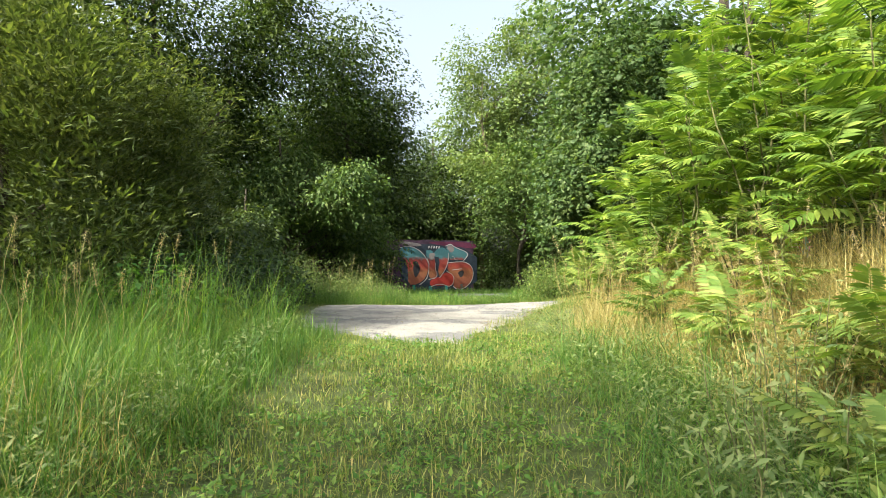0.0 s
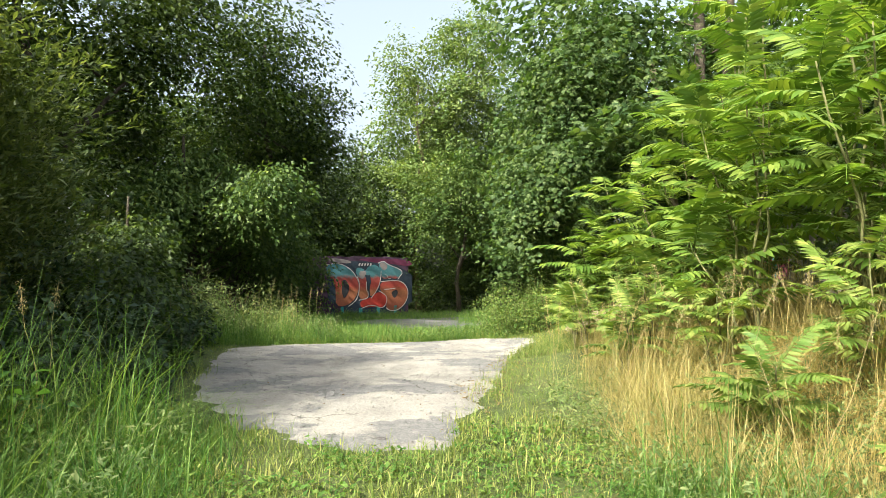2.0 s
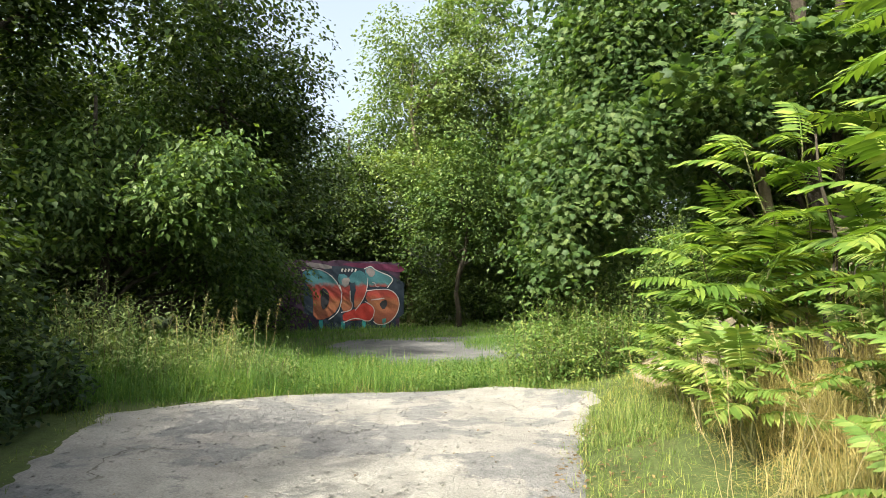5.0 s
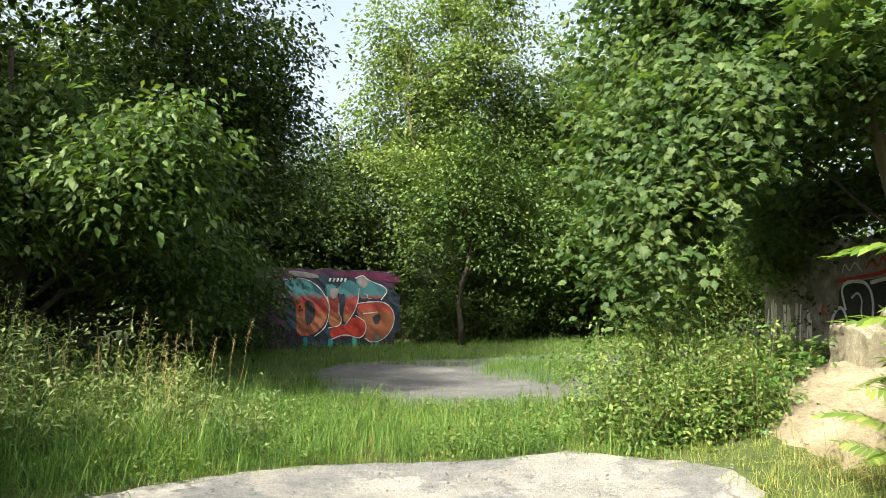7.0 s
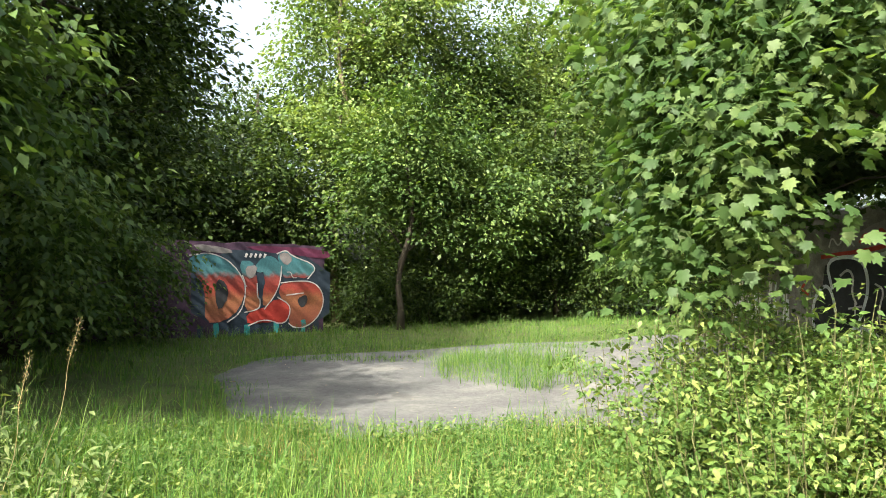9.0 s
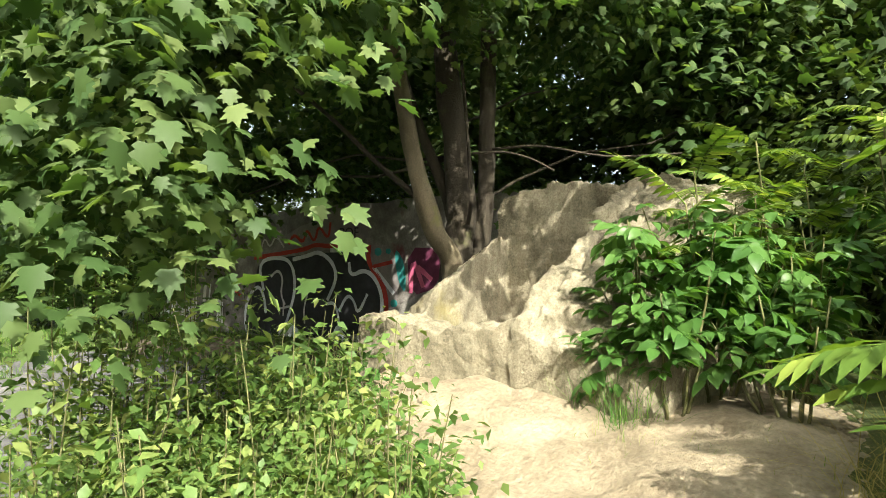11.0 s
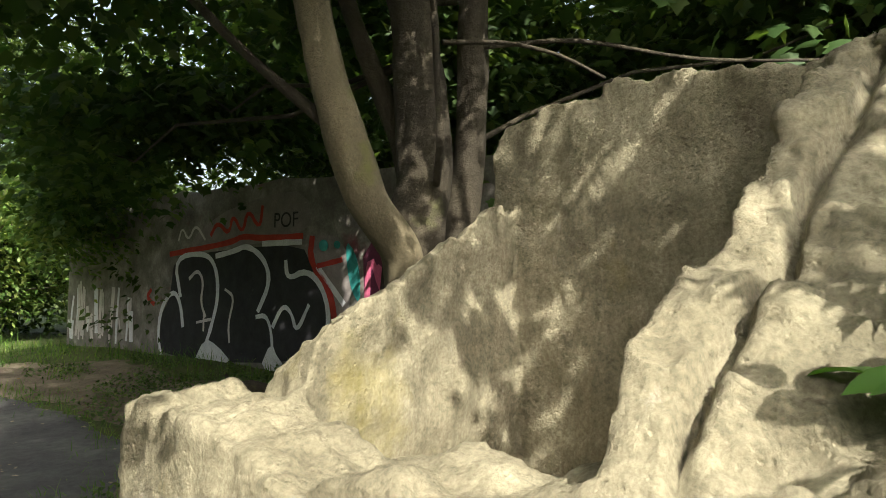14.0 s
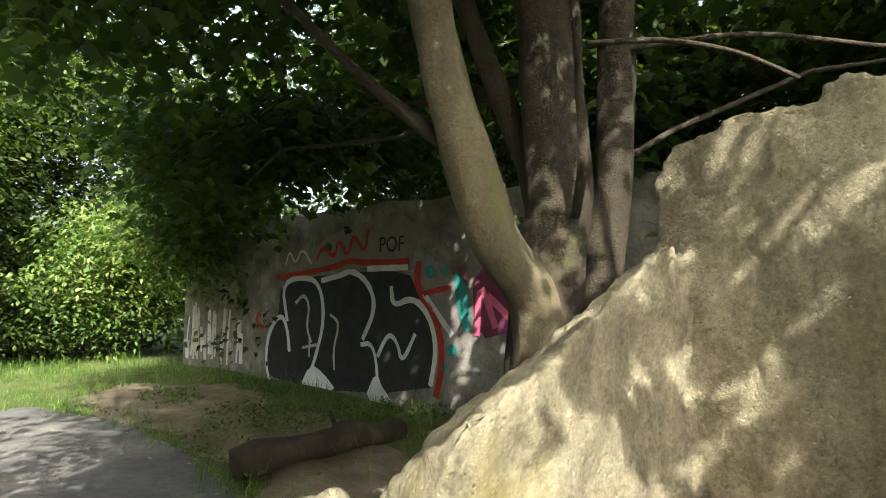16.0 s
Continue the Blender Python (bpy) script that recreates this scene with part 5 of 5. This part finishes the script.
r_st = random.Random(77)
for k in range(34):
    seed_stalk(r_st.uniform(-4.2, -1.9), r_st.uniform(2.6, 6.6), r_st.uniform(0.75, 1.15), "dry grass stalk with a pale seed head", 400 + k)["group"] = "seed stalks in long grass"
for k in range(70):
    seed_stalk(r_st.uniform(1.6, 3.0), r_st.uniform(3.0, 9.5), r_st.uniform(0.6, 1.1), "arching straw stalk with a feathery head", 450 + k, 0.2, 0.4)["group"] = "seed stalks on the bank"
for k in range(22):
    seed_stalk(r_st.uniform(-3.8, -1.3), r_st.uniform(14.1, 16.2), r_st.uniform(0.7, 1.2), "pale weed stalk gone to seed", 500 + k, 0.25, 0.2)["group"] = "seed stalks in the grass strip"


# ---- broad-leaved sapling before the ruin ----
def ash_leaf(seed, pairs=3):
    """A stalk with opposite broad leaflets, a metre long, along y."""
    r = np.random.default_rng(seed)
    vv, ff = [], []
    for i in range(5):
        t = i / 4
        c = (0, t * 0.7, -0.12 * t * t)
        vv += [(-0.008, c[1], c[2]), (0.008, c[1], c[2]), (0, c[1], c[2] - 0.012)]
    for i in range(4):
        for k in range(3):
            a, c = i * 3 + k, i * 3 + (k + 1) % 3
            ff.append((a, c, c + 3, a + 3))
    lv = np.asarray(WIDE[0], float)
    for i in range(pairs + 1):
        t = 0.3 + 0.7 * i / pairs
        for side in ((-1, 1) if i < pairs else (0,)):
            m = rotations(1, np.array([-side * 1.0 + r.normal() * 0.12]), np.array([-0.35 + r.normal() * 0.15]), np.array([r.normal() * 0.25]), np.array([0.42 * r.uniform(0.85, 1.15)]))[0]
            at = len(vv)
            vv += [tuple(q) for q in lv @ m.T + (0, t * 0.7, -0.12 * t * t)]
            ff += [tuple(at + q for q in f3) for f3 in WIDE[1]]
    me = bpy.data.meshes.new("leaf")
    me.from_pydata([tuple(q) for q in vv], [], ff)
    me.materials.append(LEAF_BROAD)
    me.polygons.foreach_set("use_smooth", np.ones(len(me.polygons), bool))
    return me


ASH = [ash_leaf(600 + k, 2 + k % 2) for k in range(5)]


def sapling(x, y, height, stems, per_stem, size, label, seed, reach=0.5, group=""):
    r = random.Random(seed)
    top = tagged(new("ash_sapling"), label, "shrub", group)
    top.location = (x, y, gz(x, y))
    for s in range(stems):
        w = 2 * math.pi * s / stems + r.uniform(-.4, .4)
        h = height * r.uniform(0.55, 1.0)
        pts = bent((math.cos(w) * 0.08, math.sin(w) * 0.08, -0.05), (math.cos(w) * reach * r.uniform(.4, 1), math.sin(w) * reach * r.uniform(.4, 1), h), 0, 6, 0.06)
        vv, ff = tube(pts, [0.011 * (1 - 0.6 * i / 6) for i in range(7)], 6)
        mesh_object("stem", vv, ff, STALK, top, smooth=True)
        for k in range(per_stem):
            t = 0.46 + 0.54 * (k + 0.5) / per_stem
            q = pts[min(5, int(t * 6))].lerp(pts[min(6, int(t * 6) + 1)], t * 6 - int(t * 6))
            lf = new("leaf", ASH[r.randrange(5)])
            lf.parent = top
            z = size * r.uniform(0.75, 1.25)
            lf.matrix_basis = pose(q.x, q.y, q.z, r.uniform(-25, 35), r.uniform(-20, 20), k * 137.5 + r.uniform(-30, 30)) @ Matrix.Diagonal((z, z, z, 1))
    return top


for i, (x, y, h, st, n, sz, re) in enumerate([(4.85, 12.95, 1.3, 9, 15, 0.23, 0.48), (5.35, 12.75, 1.45, 9, 15, 0.24, 0.5), (4.95, 12.35, 0.95, 7, 11, 0.23, 0.4), (5.6, 13.1, 1.2, 7, 12, 0.23, 0.35), (5.9, 12.3, 1.6, 8, 14, 0.25, 0.5), (4.75, 13.1, 0.8, 5, 9, 0.22, 0.3)]):
    sapling(x, y, h, st, n, sz, "bright green broad-leaved sapling on the sand", 620 + i, re, "saplings before the ruin")
for i, (x, y, h) in enumerate([(5.2, 12.75, 1.5), (5.85, 12.4, 1.75), (6.4, 12.1, 1.6), (6.5, 11.6, 1.9)]):
    sumac(x, y, h, "bright green sumac above the sapling", LEAF_SUMAC, 2, 7, 0.46, 640 + i, (-0.05, 0.05), 0.3, 0.7)
for i, (x, y) in enumerate([(4.75, 13.35), (4.55, 13.1), (5.0, 13.3)]):
    grass("grass", (x - 0.12, y - 0.1, x + 0.12, y + 0.1), 160, 0.4, GRASS_GREEN, "tuft of long grass on the sand", 0.004, 0.6, None, 0.3, 16, 0.04, 660 + i)


# ---- ruin ----
def lumps(p):
    return noise.noise_vector(p * 1.8) * 0.04 + noise.noise_vector(p * 5) * 0.02


def broken_wall(name, p0, p1, depth, z0, profile, parent, n=60, m=34, k=10, label="", slope=0.0):
    """A wall from p0 to p1 with a broken top given as (share of its length, height)."""
    p0, p1 = Vector((*p0, 0)), Vector((*p1, 0))
    d = (p1 - p0).normalized()
    nrm = Vector((-d.y, d.x, 0)) * depth
    sp, zp = zip(*profile)
    ring = [(0, j / m) for j in range(m)] + [(i / k, 1) for i in range(k)] + [(1, 1 - j / m) for j in range(m + 1)]
    verts, faces = [], []
    for i in range(n + 1):
        s = i / n
        for a, h in ring:
            p = p0.lerp(p1, s)
            top = float(np.interp(s, sp, zp)) + 0.05 * noise.noise(p * 5) + 0.03 * noise.noise(p * 13) + 0.05 * a * noise.noise(p * 3 + Vector((0, 0, 5))) - slope * a
            q = p + nrm * a + Vector((0, 0, z0 + (top - z0) * h))
            verts.append(q + lumps(q))
    R = len(ring)
    for i in range(n):
        for j in range(R - 1):
            faces.append((i * R + j, i * R + j + 1, (i + 1) * R + j + 1, (i + 1) * R + j))
        faces.append((i * R, (i + 1) * R, (i + 1) * R + R - 1, i * R + R - 1))
    for i in (0, n):
        for j in range(m):
            a, b = i * R + j, i * R + j + 1
            c, e = i * R + R - 2 - j, i * R + R - 1 - j
            faces.append((a, b, c, e))
        faces.append(tuple(i * R + j for j in range(m, m + k + 1)))
    ob = mesh_object(name, verts, faces, LOAM, parent, label, True)
    bm = bmesh.new()
    bm.from_mesh(ob.data)
    bmesh.ops.recalc_face_normals(bm, faces=bm.faces)
    bm.to_mesh(ob.data)
    bm.free()
    return ob


ruin_parts = [
    broken_wall("rough", (6.08, 13.0), (6.74, 14.74), -0.5, 0.1, [(0, 2.16), (0.3, 2.16), (0.6, 2.2), (0.85, 2.17), (0.95, 2.12), (1, 2.02)], None, slope=0.12),
    broken_wall("rough", (6.86, 14.56), (5.15, 14.86), -0.36, 0.0, [(0, 1.82), (0.1, 1.76), (0.17, 1.74), (0.35, 1.6), (0.49, 1.5), (0.62, 1.40), (0.7, 1.31), (0.775, 1.26), (0.80, 1.10), (0.92, 1.06), (1, 1.04)], None, slope=0.26),
    broken_wall("rough", (4.86, 13.45), (5.24, 15.3), -0.34, 0.0, [(0, 1.2), (0.18, 1.1), (0.3, 1.03), (0.42, 1.0), (0.55, 0.99), (0.72, 1.03), (1, 1.05)], None),
    broken_wall("rough", (6.6, 13.26), (4.93, 13.92), 0.98, 0.0, [(0, 2.2), (0.22, 2.13), (0.45, 1.87), (0.66, 1.58), (0.78, 1.42), (0.86, 1.32), (0.95, 1.1), (1, 1.0)], None, k=18, slope=0.22),
    broken_wall("rough", (5.2, 14.6), (6.5, 14.35), 0.9, 0.0, [(0, 0.5), (1, 0.48)], None)]


def weathered(pieces, voxel):
    """Merges rough walls into one eroded mass with pits, cracks and crumbling edges."""
    bm = bmesh.new()
    for p in pieces:
        bm.from_mesh(p.data)
        bpy.data.objects.remove(p)
    me = bpy.data.meshes.new("mass")
    bm.to_mesh(me)
    bm.free()
    ob = new("mass", me)
    re = ob.modifiers.new("merge", "REMESH")
    re.mode, re.voxel_size = "VOXEL", voxel
    soft = ob.modifiers.new("soften", "SMOOTH")
    soft.factor, soft.iterations = 0.5, 3
    done = bpy.data.meshes.new_from_object(ob.evaluated_get(bpy.context.evaluated_depsgraph_get()))
    bpy.data.objects.remove(ob)
    n = len(done.vertices)
    co = np.empty(n * 3, np.float32)
    nr = np.empty(n * 3, np.float32)
    done.vertices.foreach_get("co", co)
    done.vertices.foreach_get("normal", nr)
    co, nr = co.reshape(-1, 3), nr.reshape(-1, 3)
    d = np.empty(n)
    for i in range(n):
        p = Vector(co[i])
        up = max(0.0, nr[i][2])
        d[i] = 0.016 * noise.noise(p * 5) + (0.008 + 0.016 * up) * noise.noise(p * 12) + (0.004 + 0.010 * up) * noise.noise(p * 28)
        d[i] -= 0.035 * max(0.0, noise.noise(p * 7 + Vector((9, 0, 0))) - 0.42)
        crack = abs(noise.noise(Vector((p.x * 3.1, p.y * 3.1, p.z * 2.2)) + Vector((0, 0, 7))))
        d[i] -= 0.007 * max(0.0, 1 - crack / 0.035)
        # long split down the ramp
        a = ((6.6 - p.x) * 0.367 + (13.26 - p.y) * 0.93) - 0.14 - 0.04 * noise.noise(Vector((p.x * 3, 2, 0)))
        if up > 0.15 and 4.9 < p.x < 6.3 and p.y < 13.75:
            d[i] -= 0.08 * max(0.0, 1 - abs(a) / 0.03)
            d[i] += 0.014 * noise.noise(p * 9) + 0.016 * noise.noise(p * 24) + 0.008 * noise.noise(p * 45)
    co += nr * d[:, None].astype(np.float32)
    done.vertices.foreach_set("co", co.ravel())
    done.materials.clear()
    done.materials.append(LOAM)
    done.polygons.foreach_set("use_smooth", [True] * len(done.polygons))
    done.update()
    return done


def side_of(c):
    if c.x < 5.16 + 0.2 * (c.y - 13.45) and c.z < 1.16:
        return "front_wall"
    if c.y > 14.5 and c.x < 6.62:
        return "side_wall" if c.z > 0.55 or c.y > 14.9 else "niche_floor"
    if c.y < 13.92 - 0.40 * (c.x - 4.93) + 0.03:
        return "ramp_wall"
    return "niche_floor" if c.z < 0.56 and c.x < 6.35 else "back_wall"


ruin = tagged(new("concrete_ruin"), "broken sandy concrete ruin with a hollow niche", "ruin")
whole = weathered(ruin_parts, 0.016)
key = {p.index: side_of(p.center) for p in whole.polygons}
for name in ("front_wall", "side_wall", "ramp_wall", "niche_floor", "back_wall"):
    used, verts, faces, normals = {}, [], [], []
    for p in whole.polygons:
        if key[p.index] == name:
            for vi in p.vertices:
                if vi not in used:
                    used[vi] = len(verts)
                    verts.append(whole.vertices[vi].co.copy())
                    normals.append(whole.vertices[vi].normal.copy())
            faces.append([used[vi] for vi in p.vertices])
    side = mesh_object(name, verts, faces, LOAM, ruin, smooth=True)
    side.data.normals_split_custom_set_from_vertices(normals)
bpy.data.meshes.remove(whole)


# ---- grit and litter ----
def scatter_bits(name, poly, n, size, material, label, category, seed, shape, flat=0.5):
    r = np.random.default_rng(seed)
    P = np.asarray(poly)
    x, y = r.uniform(P[:, 0].min(), P[:, 0].max(), n), r.uniform(P[:, 1].min(), P[:, 1].max(), n)
    ok = inside(poly, x, y) < -0.05
    x, y = x[ok], y[ok]
    m = len(x)
    s = size * r.uniform(0.3, 1.0, m) ** 2 + size * 0.25
    mats = rotations(m, r.uniform(0, 6.28, m), r.normal(size=m) * 0.15, r.normal(size=m) * 0.15, np.stack([s, s * r.uniform(0.7, 1.3, m), s * flat], 1))
    return tagged(many(name, *shape, mats, np.stack([x, y, ground_z(x, y) + 0.022], 1), material), label, category, kind="stuff")


PEBBLE = ([(1, 0, 0), (0, 1, 0.1), (-1, 0.1, 0), (0.1, -1, 0), (0.1, 0.1, 0.8), (0, 0, -0.6)], [(0, 1, 4), (1, 2, 4), (2, 3, 4), (3, 0, 4), (1, 0, 5), (2, 1, 5), (3, 2, 5), (0, 3, 5)])
scatter_bits("grit", SLAB_A, 4200, 0.014, PAVING, "loose grit and stone chips on the slab", "grit", 801, PEBBLE)
scatter_bits("grit", SLAB_B, 900, 0.02, SAND, "pale stone chips on the asphalt", "grit", 802, PEBBLE)
scatter_bits("grit", SANDY, 2200, 0.03, SAND, "clods and crumbs of sand on the bank", "grit", 803, PEBBLE, 0.7)
LITTER = leaf_material("leaf_litter", (0.080, 0.050, 0.025), (0.150, 0.100, 0.050), (0.260, 0.190, 0.100), 0.15, 0.8)
scatter_bits("leaf_litter", [(0.6, 7.2), (2.4, 11.2), (2.0, 12.4), (0.4, 8.6)], 2600, 0.045, LITTER, "dry fallen leaves along the slab edge", "leaf litter", 804, OVATE, 1.0)
scatter_bits("leaf_litter", SLAB_A, 240, 0.04, LITTER, "scattered dry leaves on the slab", "leaf litter", 805, OVATE, 1.0)
scatter_bits("leaf_litter", SLAB_B, 400, 0.05, LITTER, "scattered dry leaves on the asphalt", "leaf litter", 806, OVATE, 1.0)


scatter_bits("leaf_litter", DIRT, 900, 0.05, LITTER, "dry leaves and crumbs on the trodden earth", "leaf litter", 807, OVATE, 1.0)
log = tagged(new("fallen_log"), "dark weathered log lying in the grass behind the ruin", "log")
log.location = (8.35, 17.97, gz(8.35, 17.97) + 0.1)
vv, ff = tube(bent((-0.85, 0.08, 0.02), (0.85, -0.1, 0.0), 0.03, 10, 0.05), [0.12 + 0.02 * math.sin(k * 1.3) for k in range(11)], 12, 0.3)
mesh_object("trunk", vv, ff, BARK, log, smooth=True)
vv, ff = tube(bent((0.1, -0.05, 0.08), (0.3, 0.25, 0.22), 0, 4, 0.05), [0.03, 0.028, 0.024, 0.02, 0.018], 7)
mesh_object("branch_stub", vv, ff, BARK, log, smooth=True)
